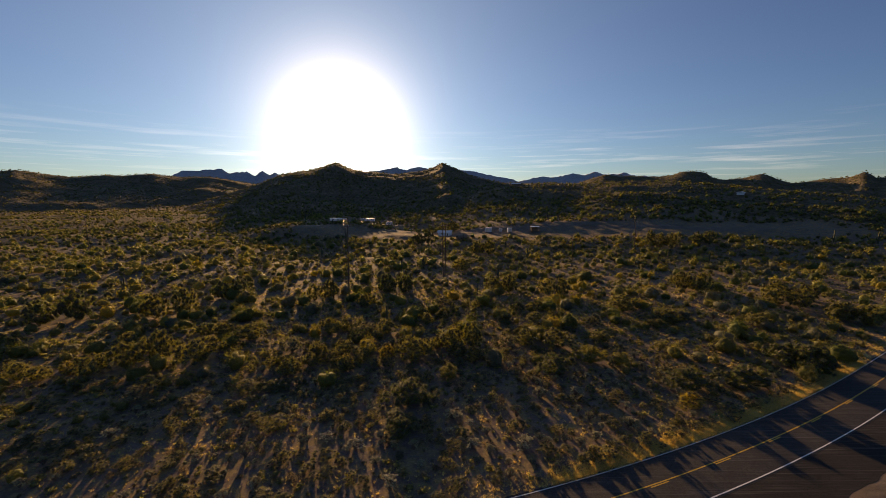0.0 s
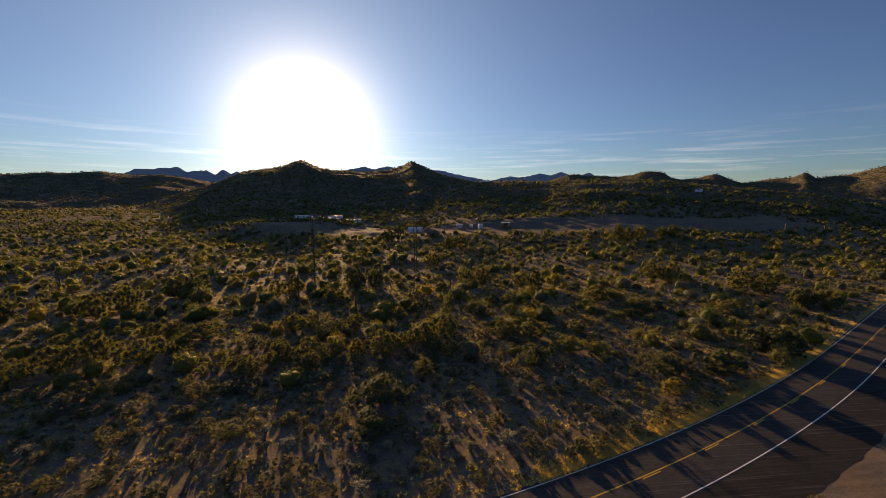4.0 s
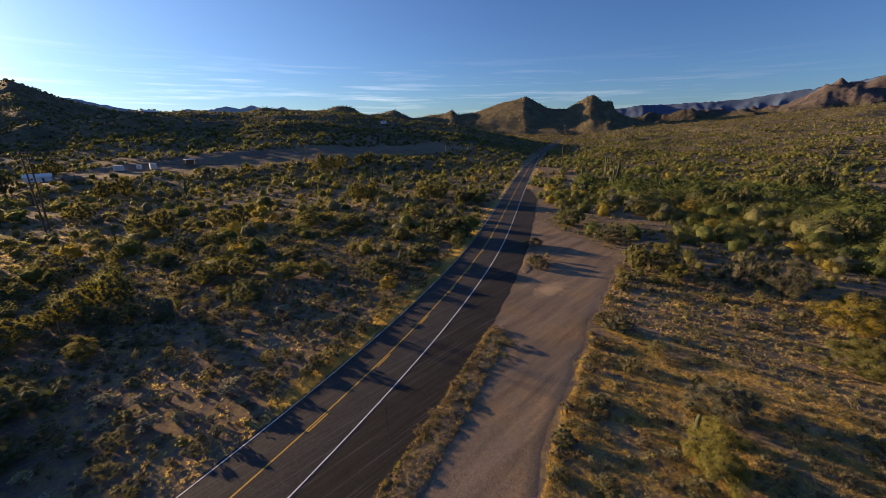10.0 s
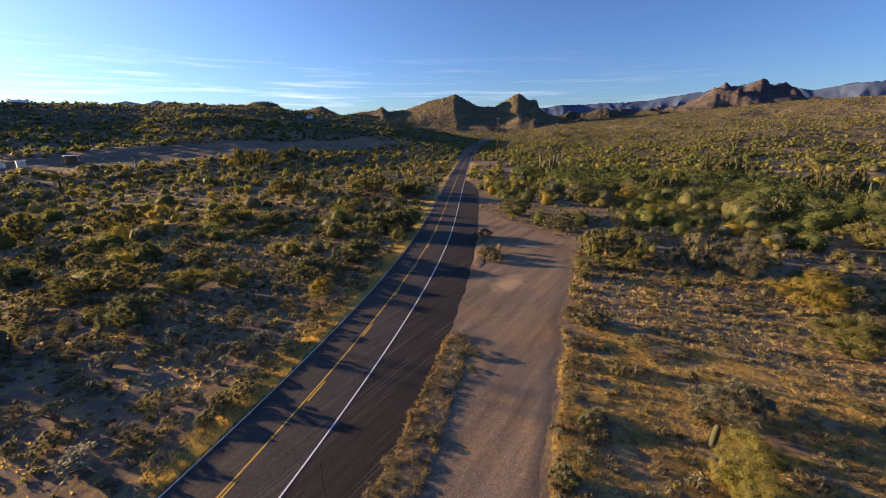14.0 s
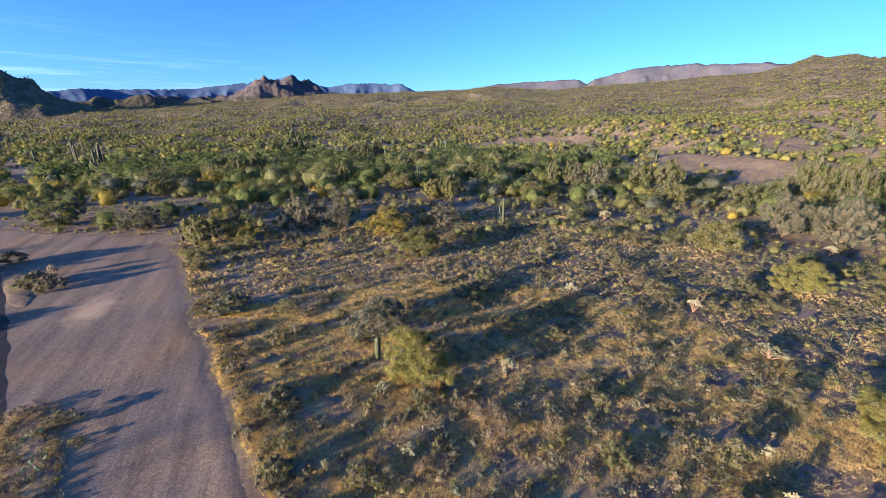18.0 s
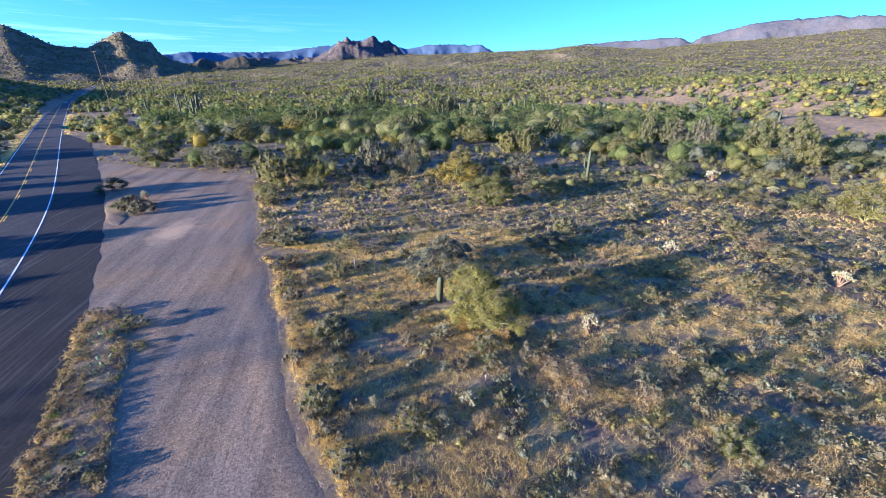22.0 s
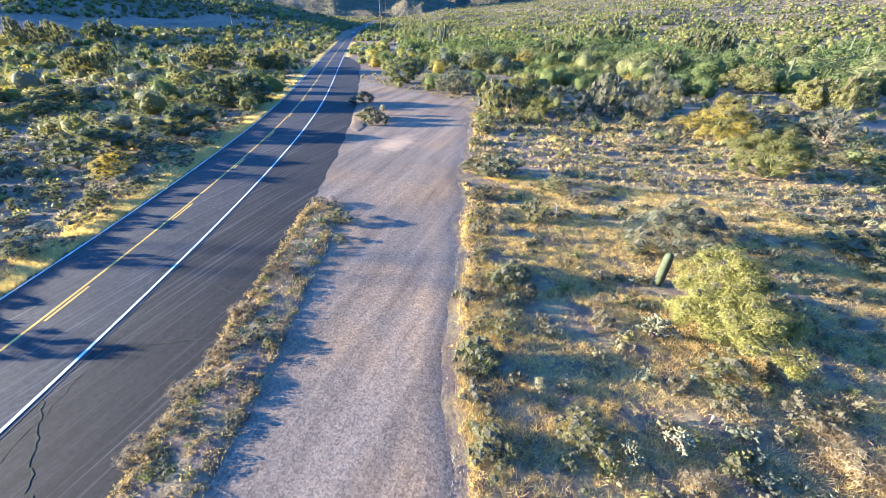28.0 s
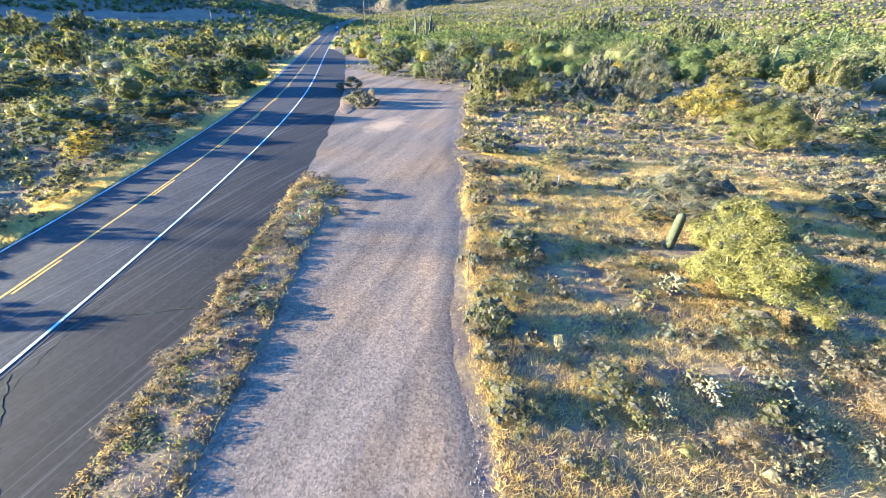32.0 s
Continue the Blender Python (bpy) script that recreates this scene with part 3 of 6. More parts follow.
def crack(pts, width, seed):
    """A crack in the asphalt: a thin wandering ribbon."""
    r = np.random.RandomState(seed)
    P = np.array(pts, float)
    d = np.concatenate([[0], np.cumsum(np.hypot(*np.diff(P, axis=0).T))])
    s = np.arange(0, d[-1], 0.25)
    c = np.stack([np.interp(s, d, P[:, 0]), np.interp(s, d, P[:, 1])], 1) + r.normal(0, 0.06, (len(s), 2))
    t = np.gradient(c, axis=0)
    n = np.stack([-t[:, 1], t[:, 0]], 1) / np.linalg.norm(t, axis=1)[:, None]
    w = (width * r.uniform(0.3, 1.0, len(s)))[:, None]
    V = np.stack([c - n * w, c + n * w], 1)
    V = np.concatenate([V, np.full((len(s), 2, 1), 0.0)], 2)
    V[:, :, 2] = road_z(V[:, :, 0], V[:, :, 1]) + 0.062
    return mesh_of("crack", V.reshape(-1, 3), grid_faces(len(s), 2), SEAM)


cracks = tagged(new("cracks"), "dark weed-filled cracks in old asphalt", "cracks", kind="structure")
for k, (pts, w) in enumerate((([(33.3, 40.9), (33.5, 38.7), (33.2, 36.5)], 0.05), ([(28.1, 38.3), (29.2, 36.2), (30.2, 34.4)], 0.035), ([(25.1, 39.1), (23.3, 36.5), (22.1, 34.7), (21.4, 33.1)], 0.055),
                              ([(17.5, 35.5), (22.0, 36.9), (26.0, 38.4), (31.0, 40.2)], 0.02), ([(41.0, 44.6), (43.0, 39.8)], 0.04), ([(55.5, 51.0), (57.5, 46.1)], 0.03))):
    child(new("crack", crack(pts, w, k)), cracks)

# gravel pull-out: a sheet whose right edge wanders
GR = [(-90, -6), (-20, 6), (0, 12.5), (15, 17.2), (26.9, 21.0), (32.6, 23.2), (40.2, 25.0), (52.7, 28.4), (56.6, 29.8), (77, 34.0), (88, 37.0), (94.5, 39.3), (97, 45), (102, 55), (108, 63), (112, 69)]


def gravel_right(x):
    return np.interp(x, [p[0] for p in GR], [p[1] for p in GR]) + 0.25 * ripple(x, x * 0, 6, 31) + 0.12 * ripple(x, x * 0, 1.9, 32)


def gravel_sheet():
    xs = np.arange(-90, 112, 0.6)
    s = np.interp(xs, _X, _S)
    left = road_y(xs) - 9.0 * np.sqrt(1 + s * s)
    right = np.minimum(gravel_right(xs), left - 0.05)
    f = np.linspace(0, 1, 17)
    Y = right[:, None] + (left - right)[:, None] * f
    X = np.repeat(xs[:, None], 17, 1)
    Z = 0.045 + 0.016 * ripple(X * 0.35, Y * 1.6, 4, 33) * np.sin(np.pi * f) + 0.05 * np.exp(-((Y - right[:, None] - 0.7) / 0.35) ** 2)
    Z[:, 0] = -0.02
    return mesh_of("gravel_pullout", np.stack([X, Y, Z], -1).reshape(-1, 3), grid_faces(len(xs), 17), GRAVEL, None, True)


tagged(new("gravel_pullout", gravel_sheet()), "packed brown gravel pull-out with tyre tracks", "gravel", kind="structure")


def soil_patch(name, cx, cy, lx, ly, turn, z, mat, label, seed, bumpy=0.06):
    """An irregular low sheet of bare soil laid on the land."""
    n, m = 48, 9
    a = np.linspace(0, 2 * np.pi, n, endpoint=False)
    edge = 1 + 0.16 * ripple(np.cos(a) * 3, np.sin(a) * 3, 3.0, seed) + 0.06 * ripple(np.cos(a) * 9, np.sin(a) * 9, 3.0, seed + 1)
    f = np.linspace(0, 1, m)
    U, W = np.cos(a)[:, None] * edge[:, None] * f * lx, np.sin(a)[:, None] * edge[:, None] * f * ly
    c, s = math.cos(radians(turn)), math.sin(radians(turn))
    X, Y = cx + U * c - W * s, cy + U * s + W * c
    Z = height(X, Y) + z * (1 - f ** 4) + bumpy * ripple(X, Y, 3, seed + 2) * (1 - f)
    Z[:, -1] = height(X[:, -1], Y[:, -1]) - 0.1
    me = mesh_of(name, np.stack([X, Y, Z], -1).reshape(-1, 3), grid_faces(n, m, True)[:, ::1], mat, None, True)
    return tagged(new(name, me), label, "ground", kind="structure")


def island(x0, x1, lo, hi, label, seed):
    """A low bank of soil between asphalt and gravel."""
    xs = np.arange(x0, x1, 0.4)
    s = np.interp(xs, _X, _S)
    k = np.sqrt(1 + s * s)
    f = np.linspace(0, 1, 9)
    t = np.clip(np.minimum((xs - x0) / 3, (x1 - xs) / 6), 0, 1) ** 0.6
    mid, half = (lo + hi) / 2, (hi - lo) / 2 * t * (1 + 0.15 * ripple(xs, xs * 0, 4, seed))
    o = (mid - half)[:, None] + 2 * half[:, None] * f
    X, Y = xs[:, None] + 0 * o, road_y(xs)[:, None] + o * k[:, None]
    Z = 0.02 + 0.16 * np.sin(np.pi * f) * t[:, None] + 0.05 * ripple(X, Y, 1.6, seed + 1) * np.sin(np.pi * f)
    Z[:, 0] = Z[:, -1] = -0.05
    me = mesh_of("verge_bank", np.stack([X, Y, Z], -1).reshape(-1, 3), grid_faces(len(xs), 9), VERGE, None, True)
    return tagged(new("verge_bank", me), label, "verge", kind="structure")


island(-60, 48, -13.7, -10.05, "low soil bank overgrown with weeds beside the asphalt", 41)
island(68, 89, -13.0, -9.9, "small soil island with cactus beside the gravel", 43)

# ---- plants ----
OCTA = (np.array([(1, 0, 0), (-1, 0, 0), (0, 1, 0), (0, -1, 0), (0, 0, 1), (0, 0, -1)], float), np.array([(0, 2, 4), (2, 1, 4), (1, 3, 4), (3, 0, 4), (2, 0, 5), (1, 2, 5), (3, 1, 5), (0, 3, 5)]))


def tubes(lines, sides=5, roots=None):
    """Tapered tubes. Each line is a list of (x, y, z, radius). roots: for each line the ring (line, row) that it grows out of, or None."""
    V, F, n0, first = [], [], 0, []
    a = np.linspace(0, 2 * np.pi, sides, endpoint=False)
    for k, ln in enumerate(lines):
        P = np.array(ln, float)
        d = np.gradient(P[:, :3], axis=0)
        d /= np.linalg.norm(d, axis=1)[:, None] + 1e-9
        ref = np.where(np.abs(d[:, 2:3]) < 0.9, [[0, 0, 1.0]], [[1.0, 0, 0]])
        u = np.cross(d, ref)
        u /= np.linalg.norm(u, axis=1)[:, None] + 1e-9
        w = np.cross(d, u)
        ring = P[:, None, :3] + P[:, None, 3:4] * (np.cos(a)[None, :, None] * u[:, None] + np.sin(a)[None, :, None] * w[:, None])
        root = roots[k] if roots else None
        skip = 1 if root else 0
        V.append(ring[skip:].reshape(-1, 3))
        starts = [n0 + (i - skip) * sides for i in range(len(P))]
        if root:
            starts[0] = first[root[0]][root[1]]
        first.append(starts)
        i, j = np.array(starts)[:, None], np.arange(sides)[None, :]
        q = np.stack([i[:-1] + j, i[:-1] + (j + 1) % sides, i[1:] + (j + 1) % sides, i[1:] + j], -1)
        F.append(q.reshape(-1, 4))
        n0 += (len(P) - skip) * sides
    return np.concatenate(V), np.concatenate(F)


def blades(centre, face, length, width, rng):
    """One thin pointed leaf or twig for each centre, lying across the way that it faces."""
    n = len(centre)
    out = np.cross(face, rng.normal(0, 1, (n, 3)))
    out /= np.linalg.norm(out, axis=1)[:, None] + 1e-9
    side = np.cross(out, face)
    side /= np.linalg.norm(side, axis=1)[:, None] + 1e-9
    L, W = length[:, None], width[:, None]
    V = np.stack([centre - out * L * 0.5 - side * W * 0.5, centre - out * L * 0.4 + side * W * 0.5, centre + out * L * 0.6], 1)
    return V.reshape(-1, 3), np.arange(n * 3).reshape(n, 3)


def make_shrub(seed, w, h, clumps, leaves, leaf_l, leaf_w, skirt=0.15, limbs=9, limb_r=0.05, spread=0.32, up=0.5, core=0.55):
    """A shrub or small tree: limbs from the base to clump centres, each clump a cloud of small leaves. Returns limbs and leaves."""
    r = np.random.RandomState(seed)
    c = []
    lobes = r.normal(0, 1, (5, 2))
    while len(c) < clumps:
        p = r.uniform(-1, 1, 3)
        q = np.array([p[0], p[1], p[2] * 0.95])
        d = np.linalg.norm(q)
        if d > 1 or d < 0.55 or p[2] < -0.85:
            continue
        a = math.atan2(p[1], p[0])
        rim = 1 + 0.22 * math.sin(a * 2 + lobes[0, 0] * 3) + 0.16 * math.sin(a * 3 + lobes[1, 0] * 3) + 0.1 * math.sin(a * 5 + lobes[2, 0] * 3)
        z = (p[2] + 1) / 2
        taper = 0.55 + 0.45 * math.sin(math.pi * min(1, z * 0.85 + 0.18))
        c.append((p[0] * w / 2 * rim * taper, p[1] * w / 2 * rim * taper, h * (skirt + (0.95 - skirt) * z) * (1 + 0.12 * math.sin(a * 3 + lobes[3, 0]))))
    c = np.array(c)
    size = w * spread * r.uniform(0.6, 1.1, clumps) * 0.55
    idx = np.repeat(np.arange(clumps), leaves)
    off = r.normal(0, 1, (len(idx), 3))
    off /= np.linalg.norm(off, axis=1)[:, None]
    off *= (r.uniform(0, 1, len(idx)) ** 0.5)[:, None]
    pos = c[idx] + off * size[idx][:, None] * np.array([1, 1, 0.8])
    pos[:, 2] = np.maximum(pos[:, 2], 0.03)
    out = off + 0.6 * (c[idx] / (w / 2)) + np.array([0, 0, up * 0.3]) + r.normal(0, 0.6, off.shape)
    lv, lf = blades(pos, out, leaf_l * r.uniform(0.6, 1.4, len(idx)), leaf_w * r.uniform(0.6, 1.3, len(idx)), r)
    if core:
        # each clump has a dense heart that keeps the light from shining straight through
        # the hearts' dark material paints shade into the gaps between leaves
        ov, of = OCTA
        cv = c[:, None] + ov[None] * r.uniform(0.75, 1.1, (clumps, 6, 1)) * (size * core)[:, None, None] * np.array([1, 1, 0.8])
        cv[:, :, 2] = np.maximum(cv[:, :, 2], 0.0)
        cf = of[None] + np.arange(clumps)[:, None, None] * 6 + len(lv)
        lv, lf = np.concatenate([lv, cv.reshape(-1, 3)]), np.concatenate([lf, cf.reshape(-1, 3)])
    lines, roots = [], []
    order = r.permutation(clumps)[:limbs]
    for k in order:
        e = c[k]
        b = r.normal(0, 0.03 * w, 2)
        m1 = np.array([e[0] * 0.25 + b[0], e[1] * 0.25 + b[1], e[2] * 0.3])
        m2 = np.array([e[0] * 0.65, e[1] * 0.65, e[2] * 0.68]) + r.normal(0, 0.03 * w, 3)
        main = len(lines)
        roots.append((0, 0) if lines else None)
        lines.append([(b[0] * 0.4, b[1] * 0.4, -0.1, limb_r), (*m1, limb_r * 0.75), (*m2, limb_r * 0.45), (*e, limb_r * 0.15)])
        for _ in range(2):
            j = c[r.randint(clumps)]
            if np.linalg.norm(j - e) < w * 0.6:
                roots.append((main, 2))
                lines.append([(*m2, limb_r * 0.4), (*(m2 * 0.5 + j * 0.5 + r.normal(0, 0.03 * w, 3)), limb_r * 0.25), (*j, limb_r * 0.1)])
    tv, tf = tubes(lines, 4, roots)
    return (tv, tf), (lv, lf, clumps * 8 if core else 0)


def make_cholla(seed, h, w, heads, joints):
    """A cholla cactus: dark forking trunk, and at its ends rounded heads of pale spiny joints."""
    r = np.random.RandomState(seed)
    lines, jl = [], []
    for k in range(heads):
        a, d = k * 2.4 + r.uniform(-0.5, 0.5), w * 0.36 * math.sqrt((k + 0.3) / heads)
        e = np.array([math.cos(a) * d, math.sin(a) * d, h * (0.80 - 0.42 * (d / (w * 0.36)) ** 2 * r.uniform(0.5, 1.0))])
        m = e * np.array([0.35, 0.35, 0.5]) + r.normal(0, 0.05, 3)
        lines.append([(0, 0, -0.1, 0.10), (*m, 0.07), (*e, 0.05)])
        ball_r = np.array([0.16 * w, 0.16 * w, 0.17 * h]) * r.uniform(0.8, 1.15)
        for _ in range(joints // heads):
            u = r.normal(0, 1, 3)
            u[2] = abs(u[2]) - 0.25 if r.uniform() < 0.8 else u[2]
            u /= np.linalg.norm(u)
            p = e + u * ball_r * r.uniform(0.55, 1.0)
            g = u + np.array([0, 0, 0.25]) + r.normal(0, 0.3, 3)
            g = g / np.linalg.norm(g) * r.uniform(0.13, 0.22)
            rad = r.uniform(0.05, 0.075)
            jl.append([(*(p - g * 0.5), rad * 0.6), (*(p + g * 0.2), rad), (*(p + g * 0.6), rad * 0.25)])
    tv, tf = tubes(lines, 5, [(0, 0) if k else None for k in range(heads)])
    jv, jf = tubes(jl, 4)
    return (tv, tf), (jv, jf, 0)


def make_saguaro(seed, h, r0, arms, sides=22):
    """A saguaro: one ribbed column, with bent arms."""
    r = np.random.RandomState(seed)
    V, F, n0 = [], [], 0

    def column(path, rad):
        nonlocal n0
        P = np.array(path)
        d = np.gradient(P, axis=0)
        d /= np.linalg.norm(d, axis=1)[:, None]
        ref = np.where(np.abs(d[:, 2:3]) < 0.9, [[0, 0, 1.0]], [[1.0, 0, 0]])
        u = np.cross(d, ref)
        u /= np.linalg.norm(u, axis=1)[:, None]
        w = np.cross(d, u)
        a = np.linspace(0, 2 * np.pi, sides, endpoint=False)
        rib = np.where(np.arange(sides) % 2 == 0, 1.0, 0.80)
        ring = P[:, None] + (np.array(rad)[:, None] * rib)[:, :, None] * (np.cos(a)[None, :, None] * u[:, None] + np.sin(a)[None, :, None] * w[:, None])
        V.append(ring.reshape(-1, 3))
        i, j = np.arange(len(P) - 1)[:, None], np.arange(sides)[None, :]
        F.append(np.stack([n0 + i * sides + j, n0 + i * sides + (j + 1) % sides, n0 + (i + 1) * sides + (j + 1) % sides, n0 + (i + 1) * sides + j], -1).reshape(-1, 4))
        n0 += ring.shape[0] * sides

    z = np.array([-0.1, 0.15, 0.4, 0.7, 0.88, 0.95, 0.985, 1.0]) * h
    lean = r.normal(0, 0.015, 2)
    column([(lean[0] * q, lean[1] * q, q) for q in z], r0 * np.array([0.8, 0.95, 1, 1, 0.92, 0.75, 0.45, 0.05]))
    for k in range(arms):
        a, z0, up = r.uniform(0, 6.283), h * r.uniform(0.3, 0.55), h * r.uniform(0.15, 0.42)
        ca, sa, d = math.cos(a), math.sin(a), r0 * r.uniform(2.2, 3.2)
        column([(ca * r0 * 0.6, sa * r0 * 0.6, z0), (ca * d * 0.7, sa * d * 0.7, z0 + 0.02 * h), (ca * d, sa * d, z0 + 0.08 * h), (ca * d, sa * d, z0 + up * 0.8),
                (ca * d, sa * d, z0 + up * 0.95), (ca * d, sa * d, z0 + up)], r0 * np.array([0.45, 0.6, 0.68, 0.65, 0.45, 0.05]))
    return np.concatenate(V), np.concatenate(F)


# kinds of plant: three shapes each, built once, about 1 m or true size, then copied and scaled
def kind_of(name, n, limb_mat, leaf_mat, part_names, shaper):
    out = []
    for k in range(n):
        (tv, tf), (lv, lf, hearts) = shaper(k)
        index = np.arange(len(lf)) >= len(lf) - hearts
        out.append((mesh_of(name + "_limbs", tv, tf, limb_mat, None, True), mesh_of(name + "_leaves", lv, lf, [leaf_mat, SHADE_HEART], index)))
    return name, part_names, out


TREES = ("trunk", "crown")
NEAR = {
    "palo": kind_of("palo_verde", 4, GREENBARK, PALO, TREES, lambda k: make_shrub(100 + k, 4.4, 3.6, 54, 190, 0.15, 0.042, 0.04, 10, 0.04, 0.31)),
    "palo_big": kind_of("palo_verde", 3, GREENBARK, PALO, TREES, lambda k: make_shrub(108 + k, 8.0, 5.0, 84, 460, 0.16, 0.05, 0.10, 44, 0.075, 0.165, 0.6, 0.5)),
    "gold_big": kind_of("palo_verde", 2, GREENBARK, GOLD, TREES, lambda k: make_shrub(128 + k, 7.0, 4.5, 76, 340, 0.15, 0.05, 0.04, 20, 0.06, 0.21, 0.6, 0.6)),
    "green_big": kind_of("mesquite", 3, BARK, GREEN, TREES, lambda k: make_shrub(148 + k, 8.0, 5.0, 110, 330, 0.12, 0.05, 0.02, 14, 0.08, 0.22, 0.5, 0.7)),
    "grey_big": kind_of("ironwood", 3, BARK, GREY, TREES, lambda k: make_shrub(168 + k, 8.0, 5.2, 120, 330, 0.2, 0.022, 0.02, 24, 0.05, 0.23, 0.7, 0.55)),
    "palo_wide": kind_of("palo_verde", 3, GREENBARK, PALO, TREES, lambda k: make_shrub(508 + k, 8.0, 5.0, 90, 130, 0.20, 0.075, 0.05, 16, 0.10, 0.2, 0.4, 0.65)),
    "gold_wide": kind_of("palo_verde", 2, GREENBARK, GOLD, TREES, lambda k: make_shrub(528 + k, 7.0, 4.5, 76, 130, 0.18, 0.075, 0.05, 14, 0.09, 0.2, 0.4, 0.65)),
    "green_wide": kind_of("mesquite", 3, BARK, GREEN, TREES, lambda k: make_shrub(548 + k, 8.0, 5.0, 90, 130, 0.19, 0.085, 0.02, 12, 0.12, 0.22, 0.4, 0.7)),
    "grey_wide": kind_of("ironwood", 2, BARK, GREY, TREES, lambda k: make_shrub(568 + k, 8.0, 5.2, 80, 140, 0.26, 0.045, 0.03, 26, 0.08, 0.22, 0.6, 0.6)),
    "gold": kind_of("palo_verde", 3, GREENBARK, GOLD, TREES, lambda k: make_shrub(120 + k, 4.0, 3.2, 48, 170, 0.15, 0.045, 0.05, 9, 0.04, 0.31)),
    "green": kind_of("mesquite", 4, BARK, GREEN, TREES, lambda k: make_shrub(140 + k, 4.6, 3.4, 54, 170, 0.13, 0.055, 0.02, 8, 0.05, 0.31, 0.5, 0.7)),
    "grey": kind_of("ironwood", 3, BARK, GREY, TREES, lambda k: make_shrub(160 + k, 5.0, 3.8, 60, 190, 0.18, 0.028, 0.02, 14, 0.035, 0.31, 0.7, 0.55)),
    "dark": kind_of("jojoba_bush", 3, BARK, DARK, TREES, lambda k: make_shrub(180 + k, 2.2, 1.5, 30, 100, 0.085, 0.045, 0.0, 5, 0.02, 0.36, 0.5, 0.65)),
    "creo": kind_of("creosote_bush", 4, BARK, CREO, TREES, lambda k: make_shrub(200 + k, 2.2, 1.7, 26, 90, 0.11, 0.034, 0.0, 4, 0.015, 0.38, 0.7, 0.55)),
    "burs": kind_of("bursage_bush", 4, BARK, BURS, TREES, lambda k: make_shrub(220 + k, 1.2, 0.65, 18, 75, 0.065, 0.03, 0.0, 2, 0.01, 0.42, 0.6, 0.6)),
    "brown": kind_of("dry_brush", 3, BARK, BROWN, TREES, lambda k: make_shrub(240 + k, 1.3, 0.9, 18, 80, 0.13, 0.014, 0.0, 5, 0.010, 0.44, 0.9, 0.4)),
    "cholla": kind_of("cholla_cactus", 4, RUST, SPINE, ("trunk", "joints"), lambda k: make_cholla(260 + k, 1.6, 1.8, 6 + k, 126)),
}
LABELS = {
    "palo": ("yellow-green palo verde tree with fine leaves", "tree"), "gold": ("palo verde tree in yellow bloom", "tree"),
    "green": ("dense green mesquite tree with a low crown", "tree"), "grey": ("grey twiggy ironwood tree with sparse leaves", "tree"),
    "dark": ("rounded grey-green jojoba bush", "bush"), "creo": ("olive-green creosote bush on bare soil", "bush"),
    "burs": ("low grey-tan bursage bush", "bush"), "brown": ("dry brown brush with thin twigs", "bush"), "cholla": ("pale spiny cholla cactus with dark trunk", "cactus"),
}
SIZE = {"palo": (4.4, 3.6), "gold": (4.0, 3.2), "green": (4.6, 3.4), "grey": (5.0, 3.8), "dark": (2.2, 1.5), "creo": (2.2, 1.7), "burs": (1.2, 0.65), "brown": (1.3, 0.9), "cholla": (2.1, 1.7)}
for kind, base, size in (("palo_big", "palo", (8.0, 5.0)), ("gold_big", "gold", (7.0, 4.5)), ("green_big", "green", (8.0, 5.0)), ("grey_big", "grey", (8.0, 5.2))):
    LABELS[kind], SIZE[kind] = LABELS[base], size
    LABELS[base + "_wide"], SIZE[base + "_wide"] = LABELS[base], size
COUNT = {}
PLACED = []


def plant(kind, x, y, w=None, h=None, z=None):
    """Stands one plant of a kind on the land, w metres wide and h high."""
    if w and w > 4.8 and kind + "_big" in NEAR:
        kind += "_big" if math.hypot(x - 20, y - 20) < 66 else "_wide"
    name, parts, shapes = NEAR[kind]
    bw, bh = SIZE[kind]
    w = w or bw
    h = h or w * bh / bw
    if -14.5 < float(road_off(x, y)) < -9:
        h *= 0.82  # low growth on the bank
    if 3 < float(road_off(x, y)) < 45:
        h *= 0.76  # browsed and cut low beside the road
    k = COUNT[kind] = COUNT.get(kind, 0) + 1
    limbs, leaves = shapes[k % len(shapes)]
    root = new(name)
    zz = float(height(x, y)) if z is None else z
    root.matrix_basis = Matrix.LocRotScale((x, y, zz), Euler((0, 0, (k * 2.399) % 6.283)), (w / bw, w / bw, h / bh))
    child(new(parts[0], limbs), root)
    leafage = child(new(parts[1], leaves), root)
    if kind == "cholla":
        tagged(leafage, kind="stuff")
    tagged(root, *LABELS[kind], group=LABELS[kind][1] + "s in the desert")
    PLACED.append((x, y, w))
    return root



def pad_mesh():
    """One flat rounded cactus pad, standing on its narrow end."""
    bm = bmesh.new()
    bmesh.ops.create_icosphere(bm, subdivisions=2, radius=1)
    for v in bm.verts:
        k = 0.75 + 0.25 * v.co.z
        v.co = Vector((v.co.x * 0.115 * k, v.co.y * 0.022, v.co.z * 0.15 + 0.14))
    me = bpy.data.meshes.new("pad")
    bm.to_mesh(me)
    bm.free()
    me.materials.append(PAD)
    return me


PAD_MESH = pad_mesh()


